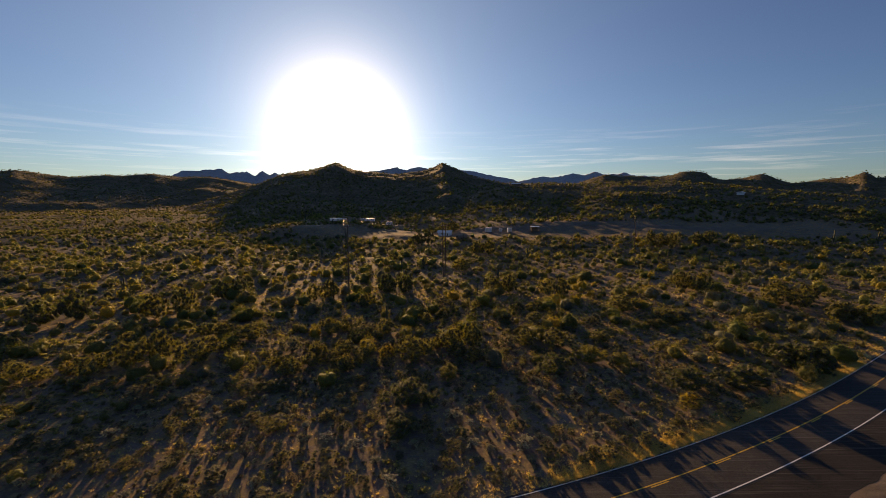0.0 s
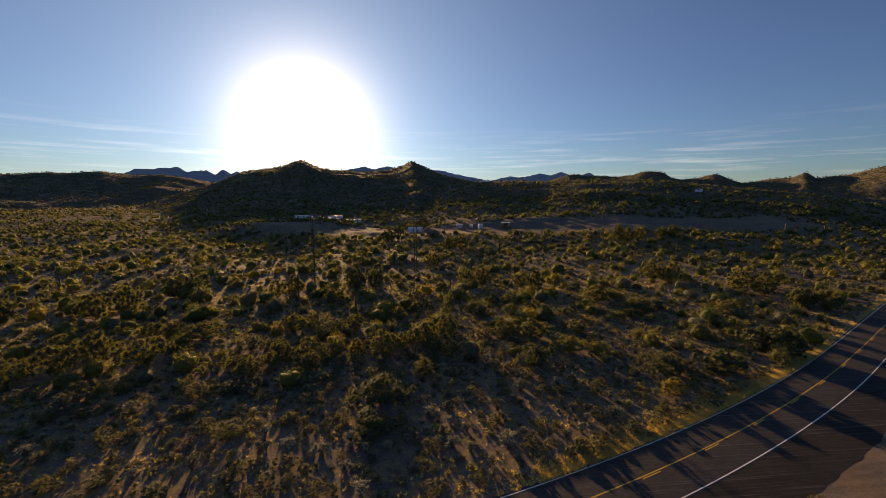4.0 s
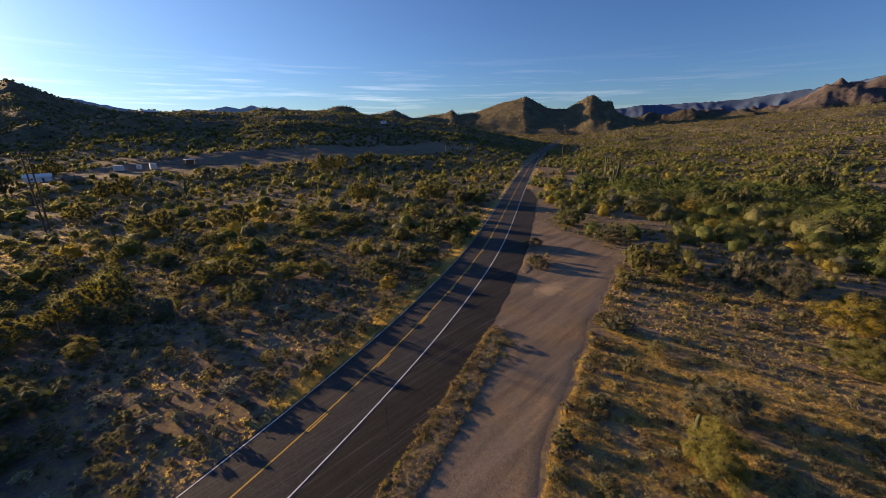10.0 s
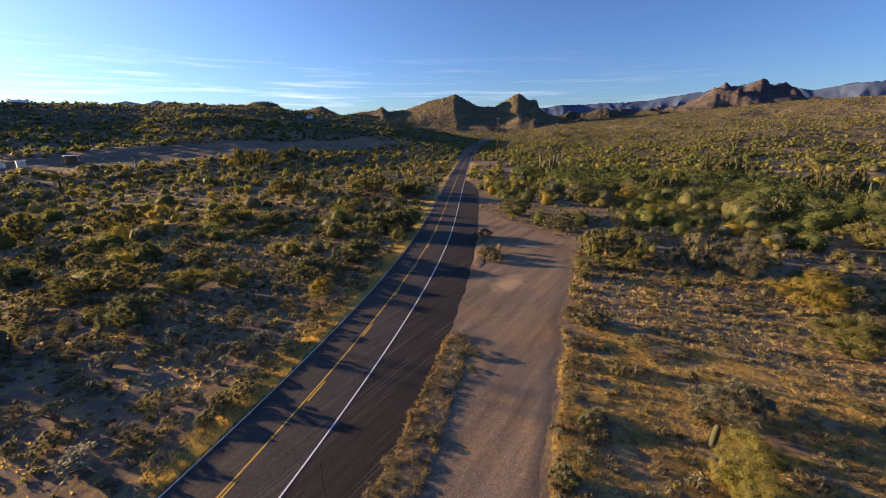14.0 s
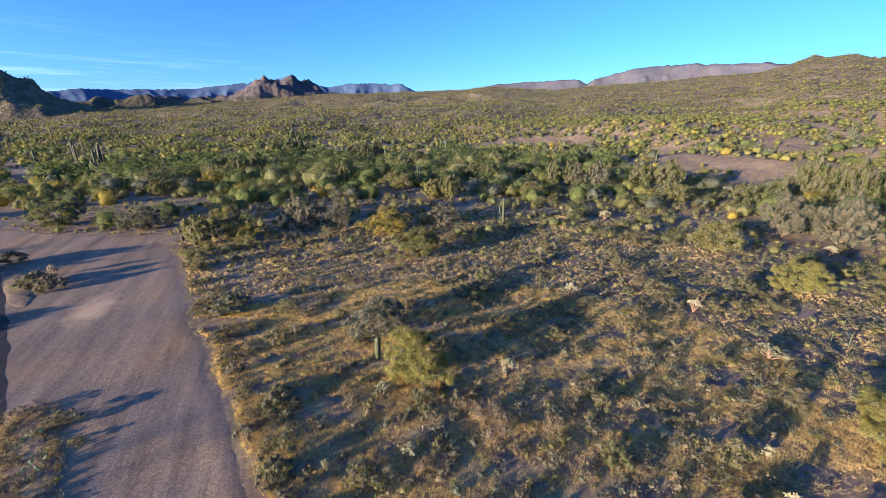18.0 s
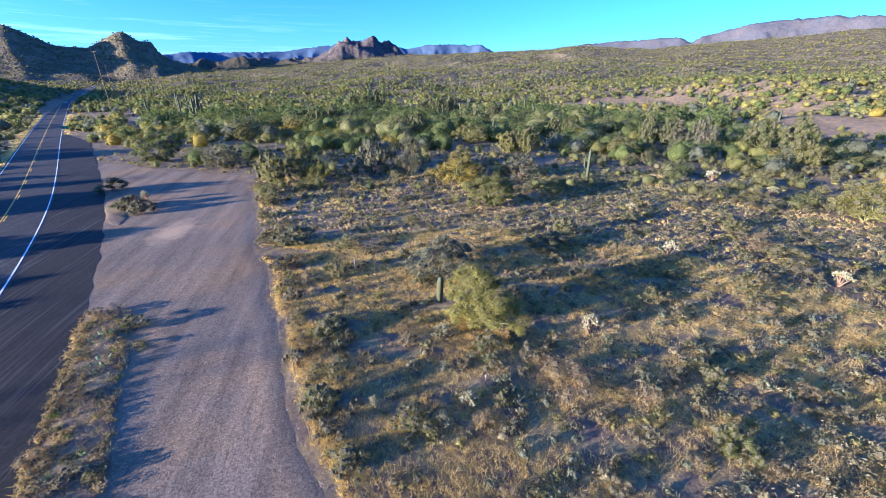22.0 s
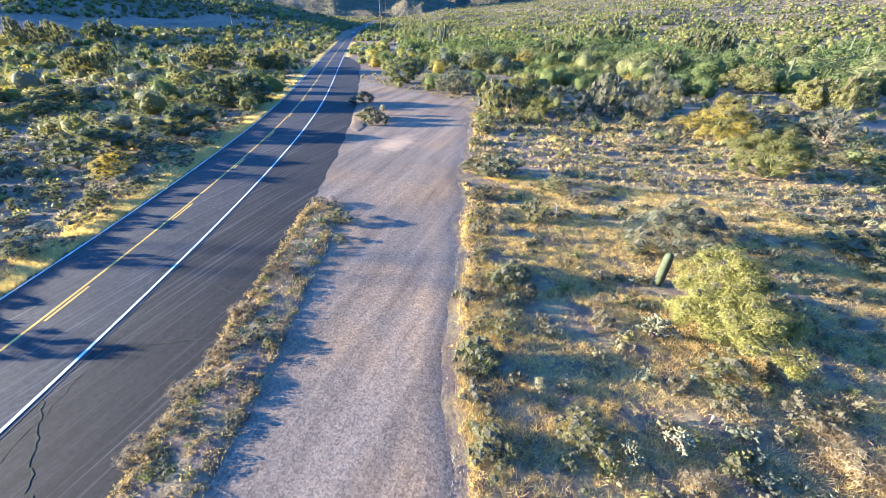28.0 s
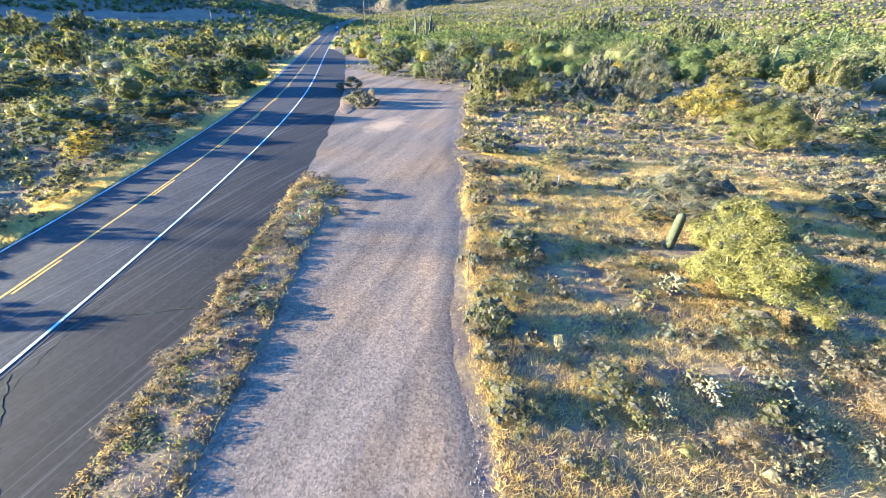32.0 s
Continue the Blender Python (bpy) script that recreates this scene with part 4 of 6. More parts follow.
def prickly_pear(x, y, w, h):
    """A clump of pads, each grown from the edge of another."""
    r = np.random.RandomState(int(abs(x * 31 + y * 17) * 10) % 9999)
    root = new("prickly_pear")
    root.location = (x, y, float(height(x, y)) + 0.05)
    tagged(root, "grey-green prickly pear cactus with flat pads", "cactus", group="cacti in the desert")
    k = h / 0.85 * (0.7 if -14.5 < float(road_off(x, y)) < -9 else 1.0)
    for i in range(26):
        a, d, lev = r.uniform(0, 6.283), w / 2 * math.sqrt(r.uniform(0, 1)) * 0.85, r.randint(0, 3)
        m = Matrix.LocRotScale((math.cos(a) * d * (1 - 0.15 * lev), math.sin(a) * d * (1 - 0.15 * lev), lev * 0.25 * k - 0.02), Euler((r.normal(0, 0.35), r.normal(0, 0.45), r.uniform(0, 6.283))), (k * r.uniform(0.8, 1.25),) * 3)
        p = child(new("pad", PAD_MESH), root)
        p.matrix_basis = m
    PLACED.append((x, y, w))


for x, y, w, h in [(38.5, 11.1, 6.5, 4.2), (65.5, 0.7, 7.6, 4.6), (87.3, 27.9, 6.1, 6.3), (85.7, 32.8, 6.0, 5.5), (85.0, 25.3, 5.1, 3.6), (103.1, -21.3, 5.6, 5.9), (105.7, -17.3, 5.6, 5.1), (69.4, -11.2, 4.1, 2.7), (121.7, 103.3, 7.6, 7.9), (117.7, 108.0, 7.6, 7.0), (67.4, 107.4, 8.0, 4.9), (59.0, 117.1, 6.7, 4.0), (100.3, 144.3, 9.3, 5.6), (91.0, 104.8, 7.7, 4.6), (125.3, 126.5, 8.6, 9.0), (121.3, 133.1, 8.7, 8.1), (9.5, 90.1, 5.9, 6.1), (4.5, 89.2, 5.8, 5.3), (3.7, 74.7, 5.3, 3.2), (-4.2, 83.6, 8.5, 5.1), (30.0, 90.1, 9.1, 5.5), (34.6, 81.1, 7.7, 4.6), (28.4, 144.2, 7.0, 7.3), (22.5, 143.6, 7.0, 6.3)]:
    plant('palo', x, y, w, h)
for x, y, w, h in [(47.0, 138.3, 6.2, 6.4), (41.8, 138.6, 6.1, 5.5), (13.1, 183.2, 9.7, 5.8), (98.7, 138.4, 7.8, 8.1), (95.6, 145.7, 7.9, 7.3), (118.6, 120.6, 7.7, 8.1), (113.7, 125.2, 7.7, 7.1), (123.8, 104.7, 7.4, 7.7), (120.1, 109.5, 7.4, 6.8), (60.9, 120.8, 7.1, 4.2), (32.1, 228.3, 8.7, 9.1), (25.2, 230.1, 8.7, 8.0), (41.8, 93.1, 6.5, 3.9), (144.7, 235.3, 6.6, 10.4), (139.7, 237.7, 6.6, 9.2), (134.3, 239.5, 6.6, 10.3), (29.1, 107.7, 5.2, 3.1), (15.0, 335.3, 9.5, 10.0), (7.2, 341.5, 9.7, 8.9), (-12.1, 99.6, 6.0, 3.6), (34.8, -37.4, 6.6, 4.2), (49.0, -42.7, 8.2, 4.9), (18.4, -15.1, 6.8, 4.1), (29.9, -47.0, 5.3, 3.2)]:
    plant('palo', x, y, w, h)
for x, y, w, h in [(74.9, -67.1, 7.6, 5.4), (97.7, -42.1, 7.3, 4.3), (106.3, -18.6, 8.2, 4.9), (121.7, -12.6, 9.0, 5.5), (142.7, 49.3, 8.7, 5.2), (-25.4, 84.6, 5.1, 3.1), (-34.1, 69.5, 4.7, 2.7), (-24.2, 57.5, 4.5, 2.7), (-76.2, 117.7, 8.0, 8.5), (-81.8, 113.1, 8.0, 7.4), (-45.9, 95.1, 6.8, 4.1), (-27.0, 100.1, 7.1, 4.2), (-21.8, 122.6, 7.0, 4.2), (-59.6, 82.8, 6.4, 6.6), (-63.9, 78.8, 6.4, 5.9), (-69.3, 76.1, 6.6, 4.0), (-97.5, 87.9, 7.7, 4.7), (-50.6, 81.5, 8.9, 5.4), (-36.0, 133.0, 6.2, 6.5), (-40.8, 131.4, 6.2, 5.6), (-72.3, 90.2, 6.3, 3.7)]:
    plant('palo', x, y, w, h)
for x, y, w, h in [(46.6, 11.7, 6.1, 3.7), (88.6, 9.7, 7.1, 7.4), (89.6, 15.8, 7.1, 6.5), (101.8, 44.5, 7.7, 5.2), (80.0, -9.7, 7.2, 4.4), (42.7, -65.0, 8.5, 8.9), (49.7, -61.5, 8.4, 7.8), (102.1, -69.4, 7.5, 7.8), (107.2, -65.3, 7.5, 6.9)]:
    plant('grey', x, y, w, h)
for x, y, w, h in [(80.8, 1.5, 8.1, 4.9), (45.0, 62.7, 4.6, 3.3), (159.2, 38.4, 8.4, 5.1), (161.9, 45.1, 7.4, 4.5)]:
    plant('gold', x, y, w, h)
for x, y, w, h in [(113.2, 61.1, 9.6, 5.8), (49.0, 69.8, 7.5, 4.5), (59.7, 69.4, 8.5, 5.1), (78.7, 77.7, 9.3, 6.4), (173.4, 243.0, 8.1, 8.5), (167.6, 246.2, 8.1, 7.4), (-3.7, 65.4, 8.3, 4.9), (-4.3, 56.2, 5.2, 3.2), (25.9, 76.7, 7.8, 4.6), (80.4, 75.6, 6.6, 6.9), (76.9, 79.7, 6.6, 6.1), (-10.9, 142.7, 7.4, 7.7), (-16.9, 141.8, 7.4, 6.8), (-4.3, 269.6, 8.7, 9.0), (-11.6, 274.0, 8.8, 8.1), (52.2, -111.6, 8.7, 13.6), (57.2, -100.7, 8.2, 11.3), (64.3, -98.2, 8.2, 12.8), (45.1, -89.5, 9.4, 6.2), (63.3, -83.5, 5.9, 6.2), (67.2, -79.6, 5.8, 5.3), (89.1, -82.6, 8.0, 8.4), (94.7, -78.5, 8.0, 7.3), (25.3, 2.1, 1.9, 1.5)]:
    plant('green', x, y, w, h)
for x, y, w, h in [(108.9, -64.3, 5.6, 8.4), (111.5, -60.3, 5.6, 7.4), (142.6, -0.7, 6.7, 7.0), (144.2, 4.8, 6.7, 6.2), (203.7, -27.5, 6.8, 10.6), (194.1, -19.9, 6.4, 8.8), (198.6, -15.4, 6.5, 10.2), (224.4, 6.1, 6.9, 10.7), (223.9, 11.8, 6.9, 9.4), (215.3, 17.4, 6.6, 10.2), (173.9, 26.0, 7.6, 8.0), (173.0, 32.1, 7.5, 6.9), (128.5, -46.1, 6.1, 6.4), (131.6, -42.1, 6.1, 5.6), (160.4, -32.6, 7.1, 7.4), (161.3, -26.8, 7.0, 6.4), (-29.5, 69.8, 4.3, 2.5), (-5.0, 58.6, 4.6, 2.7), (-102.2, 110.4, 7.9, 8.2), (-108.0, 105.5, 7.9, 7.3), (-70.2, 140.2, 6.7, 7.0), (-74.6, 136.3, 6.6, 6.1)]:
    plant('green', x, y, w, h)
for x, y, w, h in [(49.7, 0.2, 4.7, 2.1), (52.8, -3.9, 2.7, 2.3), (35.2, 11.2, 2.6, 1.2), (57.0, 26.1, 4.2, 1.9), (39.5, 21.4, 2.6, 1.2), (32.9, 22.0, 2.1, 1.1), (30.5, 16.6, 1.7, 0.8), (19.1, -1.6, 2.6, 1.2), (30.6, -1.0, 1.7, 0.8), (39.8, 21.2, 2.2, 1.0), (32.7, 21.8, 1.9, 1.3), (75.4, 50.1, 4.0, 1.9), (-27.5, 46.5, 3.3, 1.5), (-20.0, 43.1, 3.1, 1.4), (-54.3, 52.8, 3.9, 1.7)]:
    plant('dark', x, y, w, h)
for x, y, w, h in [(37.2, 13.8, 2.6, 1.2), (31.9, 18.9, 0.9, 0.9), (36.4, 23.4, 1.0, 1.2), (30.0, 15.4, 1.3, 0.8), (30.9, 13.7, 1.5, 0.9), (74.5, 12.8, 2.5, 1.1), (71.1, 19.3, 1.2, 1.4), (71.2, 17.1, 1.4, 1.5), (32.3, 57.5, 3.8, 1.7), (82.7, 110.0, 4.7, 3.5), (45.0, 78.6, 2.5, 1.5), (-1.9, 56.6, 2.7, 1.3), (26.7, 67.1, 4.1, 2.1), (19.8, 66.2, 4.8, 2.5), (31.6, 56.9, 3.4, 2.5), (24.9, 53.7, 3.3, 2.1), (14.4, 60.3, 3.2, 3.0), (13.9, 51.8, 4.5, 2.7), (3.8, 59.8, 4.3, 1.9), (6.6, 58.0, 2.6, 1.1), (6.4, 52.4, 3.5, 1.6), (8.6, 51.0, 2.6, 1.9), (3.1, 56.0, 2.3, 1.0), (16.3, 77.9, 3.3, 2.4)]:
    plant('cholla', x, y, w, h)
for x, y, w, h in [(87.4, 114.9, 3.1, 2.6), (-1.0, 48.7, 2.1, 0.9), (-7.2, 49.3, 2.5, 1.1), (45.4, -11.2, 1.9, 1.9), (57.9, -16.1, 2.0, 1.7), (71.1, -41.9, 3.3, 2.2), (28.1, -18.7, 3.3, 1.5), (21.6, -6.9, 1.1, 1.2), (19.0, -4.0, 1.4, 1.6), (28.2, -3.0, 2.0, 0.9), (23.6, -32.7, 2.7, 1.6), (30.8, 32.2, 0.8, 0.7), (78.9, 49.3, 1.8, 1.9), (-4.8, 44.9, 3.8, 1.7), (-10.7, 52.7, 3.7, 1.6), (-15.4, 54.0, 3.8, 1.7), (-25.7, 50.8, 3.0, 2.8), (-34.7, 60.3, 3.0, 1.4), (-48.2, 55.4, 3.3, 2.0), (-42.0, 43.0, 2.1, 0.9), (-36.6, 43.3, 2.7, 1.2), (-26.0, 74.0, 2.0, 1.7)]:
    plant('cholla', x, y, w, h)
for x, y, w, h in [(55.3, 20.1, 3.0, 1.4), (62.8, 17.0, 1.9, 0.8), (41.5, 23.8, 1.7, 0.8), (35.0, 21.0, 1.7, 0.8), (35.3, 22.1, 1.4, 0.6), (28.5, 20.3, 1.9, 0.8), (45.8, 14.2, 2.3, 1.0), (54.3, 2.5, 1.7, 0.9), (50.8, 61.2, 3.7, 2.1), (29.4, 53.6, 2.1, 1.1), (39.4, 63.7, 3.0, 1.4), (19.9, 97.8, 3.6, 2.1), (65.2, 107.1, 6.3, 2.9), (43.4, 86.2, 4.9, 2.2), (9.4, 72.9, 3.9, 1.8), (41.9, -0.3, 2.8, 1.7), (43.2, -6.7, 2.5, 1.1), (16.4, -8.0, 2.3, 1.1), (21.5, -3.0, 1.7, 0.7), (30.2, 17.1, 2.0, 0.9), (56.8, -34.0, 5.3, 2.4), (41.4, -20.9, 3.8, 1.8), (33.7, -28.5, 3.0, 1.4), (25.9, -4.3, 1.5, 0.7)]:
    plant('creo', x, y, w, h)
for x, y, w, h in [(25.0, 49.8, 2.8, 2.4), (32.0, 53.2, 2.6, 2.2), (23.4, 50.6, 2.0, 1.6)]:
    plant('creo', x, y, w, h)
for x, y, w, h in [(43.5, 35.6, 1.9, 1.2), (40.7, 34.1, 1.1, 0.6), (30.4, 31.6, 0.9, 0.6), (-66.1, 64.5, 4.8, 2.4), (-73.1, 60.1, 5.3, 2.4), (-17.9, 100.4, 5.5, 2.5), (-42.3, 64.7, 4.5, 2.0), (-16.3, 68.8, 3.8, 1.7), (-56.3, 48.7, 3.7, 1.6), (-35.6, 48.8, 3.1, 1.4), (-15.9, 47.6, 3.0, 1.3), (-12.1, 80.6, 4.0, 1.9)]:
    plant('creo', x, y, w, h)
for x, y, w, h in [(51.3, 26.5, 2.4, 1.1), (45.1, 24.8, 1.5, 0.9), (30.6, 21.2, 1.8, 0.8), (32.1, 19.9, 0.9, 0.6), (37.2, 16.3, 1.4, 0.6), (49.7, 18.9, 1.3, 0.6), (26.8, 5.7, 1.7, 0.8), (38.4, -19.3, 2.4, 1.1), (34.1, 8.8, 1.6, 0.7), (73.3, 47.7, 3.3, 2.0), (28.1, 31.7, 1.2, 0.6), (26.5, 30.1, 0.9, 0.4), (30.5, 32.8, 1.1, 0.6), (86.4, 57.0, 4.5, 2.4), (75.8, 50.1, 4.4, 2.4), (34.1, 52.1, 1.4, 0.6), (49.8, 58.7, 2.0, 0.9)]:
    plant('burs', x, y, w, h)
for x, y, w, h in [(32.4, 8.0, 2.2, 1.0), (31.1, 7.6, 3.0, 1.4), (44.9, -21.9, 3.4, 1.6), (45.6, 38.6, 2.1, 0.9), (31.9, 34.7, 1.5, 0.7), (29.6, 33.6, 1.4, 0.7), (27.2, 33.2, 1.4, 0.6), (25.7, 32.4, 1.3, 0.6), (36.4, 35.8, 1.8, 0.8), (24.4, 32.7, 1.2, 0.5)]:
    plant('brown', x, y, w, h)
for x, y, w, h in [(42.1, 36.8, 2.1, 1.1), (38.8, 35.5, 2.3, 1.0), (32.4, 34.4, 0.9, 0.4), (47.4, 59.3, 2.3, 1.0)]:
    prickly_pear(x, y, w, h)


# ---- scattered scrub ----


def free(x, y, r):
    """Where plants may stand: off the road, the gravel and the lot, and clear of the trees already there."""
    off = road_off(x, y)
    ok = (off > 5.2 + r * 0.5) | (off < -4.8 - r * 0.5)
    right = gravel_right(x)
    on_gravel = (x < 112) & (off < 0) & (y > right - 0.2 - r * 0.3)
    apron_zone = (off < 0) & (off > -11) & (x < 172)
    ok &= ~on_gravel & ~apron_zone
    lot = (np.abs(y - (312 - 0.10 * x)) < 26) & (x > -110) & (x < 300)
    ok &= ~lot
    if PLACED:
        P = np.array(PLACED)
        rr = np.zeros(len(x)) + r
        for i in range(0, len(x), 2000):
            d = np.hypot(x[i:i + 2000, None] - P[:, 0], y[i:i + 2000, None] - P[:, 1])
            ok[i:i + 2000] &= (d > P[:, 2] * 0.42 + rr[i:i + 2000, None] * 0.3).all(1)
    return ok


def sector(n, r0, r1, a0, a1, rng):
    """Random places in a ring, even by area."""
    r = np.sqrt(rng.uniform(r0 * r0, r1 * r1, n))
    a = np.radians(rng.uniform(a0, a1, n))
    return HUB[0] + r * np.sin(a), HUB[1] + r * np.cos(a)


def ball(level):
    """Unit sphere of triangles as arrays."""
    bm = bmesh.new()
    bmesh.ops.create_icosphere(bm, subdivisions=level, radius=1)
    V, F = np.array([v.co[:] for v in bm.verts]), np.array([[v.index for v in f.verts] for f in bm.faces])
    bm.free()
    return V, F


BALL1, BALL2 = ball(1), ball(2)


def low_shrub(seed, h, shape, leaves, leaf, inner=0.8):
    """A shrub 1 m wide for the middle distance: a lumpy dome of small leaves round a dense heart."""
    r = np.random.RandomState(seed)
    lump = r.uniform(0, 6.283, 6)

    def dome(u):
        a = np.arctan2(u[:, 1], u[:, 0])
        k = 1 + 0.17 * np.sin(2 * a + lump[0]) + 0.15 * np.sin(3 * a + lump[1] + 2 * u[:, 2]) + 0.13 * np.sin(5 * a + lump[2] + 5 * u[:, 2]) + 0.10 * np.sin(9 * a + lump[3] - 7 * u[:, 2])
        P = u * np.array([0.46, 0.46, h * 0.56]) * k[:, None]
        P[:, 2] = np.maximum(P[:, 2] + h * 0.42, 0.0)
        return P

    heart = dome(shape[0]) * np.array([inner, inner, inner + 0.06]) * r.uniform(0.9, 1.06, (len(shape[0]), 1))
    u = r.normal(0, 1, (leaves, 3))
    u[:, 2] = np.where(u[:, 2] < -0.5, -u[:, 2], u[:, 2])
    u /= np.linalg.norm(u, axis=1)[:, None]
    P = dome(u) * r.uniform(0.74, 1.14, (leaves, 1))
    P[:, 2] = np.maximum(P[:, 2], 0.015)
    lv, lf = blades(P, u + r.normal(0, 0.55, u.shape), leaf * r.uniform(0.7, 1.4, leaves), leaf * 0.9 * r.uniform(0.7, 1.3, leaves), r)
    return np.concatenate([heart, lv]), np.concatenate([shape[1], lf + len(heart)])


def stuff(name, label, category, shapes, x, y, scale, mat, rng, tall=None):
    """Many like plants in one mesh: each a turned, scaled copy of one of the shapes."""
    VV, FF, n0 = [], [], 0
    pick = rng.randint(0, len(shapes), len(x))
    z = height(x, y)
    tall = np.ones(len(x)) if tall is None else tall
    for k, (V, F) in enumerate(shapes):
        s = pick == k
        m = int(s.sum())
        if not m:
            continue
        a = rng.uniform(0, 6.283, m)
        c, q = np.cos(a)[:, None], np.sin(a)[:, None]
        S = scale[s][:, None]
        P = np.stack([x[s][:, None] + S * (V[None, :, 0] * c - V[None, :, 1] * q), y[s][:, None] + S * (V[None, :, 0] * q + V[None, :, 1] * c),
                      z[s][:, None] - 0.02 + S * tall[s][:, None] * V[None, :, 2]], -1)
        VV.append(P.reshape(-1, 3))
        FF.append((F[None] + (n0 + np.arange(m)[:, None, None] * len(V))).reshape(-1, F.shape[1]))
        n0 += m * len(V)
    ob = new(name, mesh_of(name, np.concatenate(VV), np.concatenate(FF), mat, None, True))
    return tagged(ob, label, category, kind="stuff")


rng = np.random.RandomState(77)
A0, A1 = -62, 178


def grove(x, y):
    """The dense green belt of mesquite along a dry wash, right of the road."""
    d = np.hypot(x - 20, y - 20)
    az = np.degrees(np.arctan2(x - 20, y - 20))
    edge = np.interp(az, [60, 75, 100, 125, 150, 175], [175, 125, 108, 100, 92, 90])
    return (az > 66) & (d > edge * 1.08) & (d < edge * 2.1) & (road_off(x, y) < -22)


# single plants near the road, then joined scrub further out
budget = [("palo", 34), ("green", 14), ("grey", 10), ("creo", 120), ("burs", 90), ("brown", 60), ("dark", 60), ("cholla", 90), ("gold", 8),
          ("palo", 18), ("creo", 170), ("dark", 60), ("cholla", 130), ("burs", 60), ("brown", 40)]
for j, (kind, n) in enumerate(budget):
    r0, r1 = (12, 66) if kind in ("burs", "brown") else (18, 110)
    x, y = sector(n * 5, r0, r1, A0, A1, rng) if j < 9 else sector(n * 5, 25, 82, A0, 50, rng)
    wid = SIZE[kind][0] * rng.uniform(0.55, 1.25, len(x))
    ok = np.where(free(x, y, wid))[0]
    if kind in ("palo", "green", "grey", "gold"):
        ok = [i for i in ok if road_off(x[i], y[i]) > 40]
    if kind == "cholla":
        ok = [i for i in ok if road_off(x[i], y[i]) > 0 or rng.uniform() < 0.3]
    for i in ok[:n]:
        plant(kind, float(x[i]), float(y[i]), float(wid[i]))

LOW = [low_shrub(290 + j, 0.5, OCTA, 16, 0.17) for j in range(6)]
BUSH = [low_shrub(300 + j, 0.74, BALL1, 210, 0.062, 0.72) for j in range(9)]
CROWN = [low_shrub(320 + j, 0.72, BALL2, 430, 0.046, 0.8) for j in range(9)]
HAZY = [low_shrub(380 + j, 0.72, BALL1, 62, 0.095, 0.82) for j in range(8)]
FAR = [low_shrub(400 + j, 0.72, OCTA, 14, 0.2, 0.9) for j in range(6)]
DOT = [low_shrub(420 + j, 0.74, OCTA, 3, 0.28, 1.0) for j in range(6)]
# low ground cover close by
for label, mat, n, lo, hi in (("low grey bursage scrub between the bushes", BURS, 4000, 0.4, 1.1), ("low olive scrub between the bushes", CREO, 2800, 0.5, 1.5), ("low dark green scrub between the bushes", DARK, 2200, 0.5, 1.4)):
    x, y = sector(int(n * 1.7), 24, 130, A0, A1, rng)
    sc = rng.uniform(lo, hi, len(x))
    keep = free(x, y, sc) & ((road_off(x, y) > 0) | (np.hypot(x - 20, y - 18) > 48)) & ((road_off(x, y) > 0) | (rng.uniform(0, 1, len(x)) < 0.5))
    ok = np.where(keep)[0][:n]
    stuff("low_scrub", label, "scrub", LOW, x[ok], y[ok], sc[ok], mat, rng)
for label, mat, n, lo, hi in (("low grey scrub across the plain beyond the road", BURS, 3200, 0.8, 1.8), ("low olive scrub across the plain beyond the road", CREO, 3600, 0.9, 2.2), ("low green scrub across the plain beyond the road", DARK, 2600, 0.9, 2.2)):
    x, y = sector(int(n * 1.5), 85, 300, A0, 62, rng)
    sc = rng.uniform(lo, hi, len(x))
    ok = np.where(free(x, y, sc) & (road_off(x, y) > 6))[0][:n]
    stuff("low_scrub", label, "scrub", LOW, x[ok], y[ok], sc[ok], mat, rng)
for label, mat, n, lo, hi, shapes in (("olive creosote scrub", CREO, 3600, 1.2, 3.2, BUSH), ("grey bursage scrub", BURS, 2600, 0.8, 2.0, BUSH),
                                      ("grey-green jojoba scrub", DARK, 2900, 1.2, 3.2, BUSH), ("green mesquite trees", GREEN, 900, 2.6, 6.0, CROWN), ("grey ironwood trees", GREY, 420, 3.0, 6.0, CROWN),
                                      ("yellow-green palo verde trees", PALO, 1500, 2.2, 5.2, CROWN), ("palo verde trees in yellow bloom", GOLD, 300, 2.2, 5.0, CROWN)):
    k = int(n * 1.4)
    x, y = sector(k, 66, 310, A0, A1, rng)
    u, v = sector(k, 66, 310, 58, A1, rng)
    side = rng.uniform(0, 1, k) < 0.4
    x, y = np.where(side, u, x), np.where(side, v, y)
    sc = rng.uniform(lo, hi, k)
    keep = free(x, y, sc * 0.6) & (fbm(x, y, 34, 3, 8) + rng.uniform(-0.15, 0.15, k) > np.where(road_off(x, y) > 0, 0.22, 0.42))
    if shapes is CROWN:
        keep &= (road_off(x, y) > 0) | (np.hypot(x - 20, y - 20) > 92)
    ok = np.where(keep)[0][:n]
    near = np.hypot(x[ok] - 20, y[ok] - 20) < (120 if shapes is BUSH else 165)
    for part_of, how, sh in ((near, "scattered", shapes), (~near, "more distant", HAZY)):
        i = ok[part_of]
        stuff("desert_scrub", how + " " + label + " on the plain", "scrub", sh, x[i], y[i], sc[i], mat, rng)
x, y = sector(9000, 88, 400, 60, 178, rng)
ok = grove(x, y) & free(x, y, np.full(len(x), 3.0)) & (fbm(x, y, 45, 3, 9) > 0.46)
x, y = x[ok][:1250], y[ok][:1250]
sc = rng.uniform(3.5, 8.0, len(x))
near = np.hypot(x - 20, y - 20) < 165
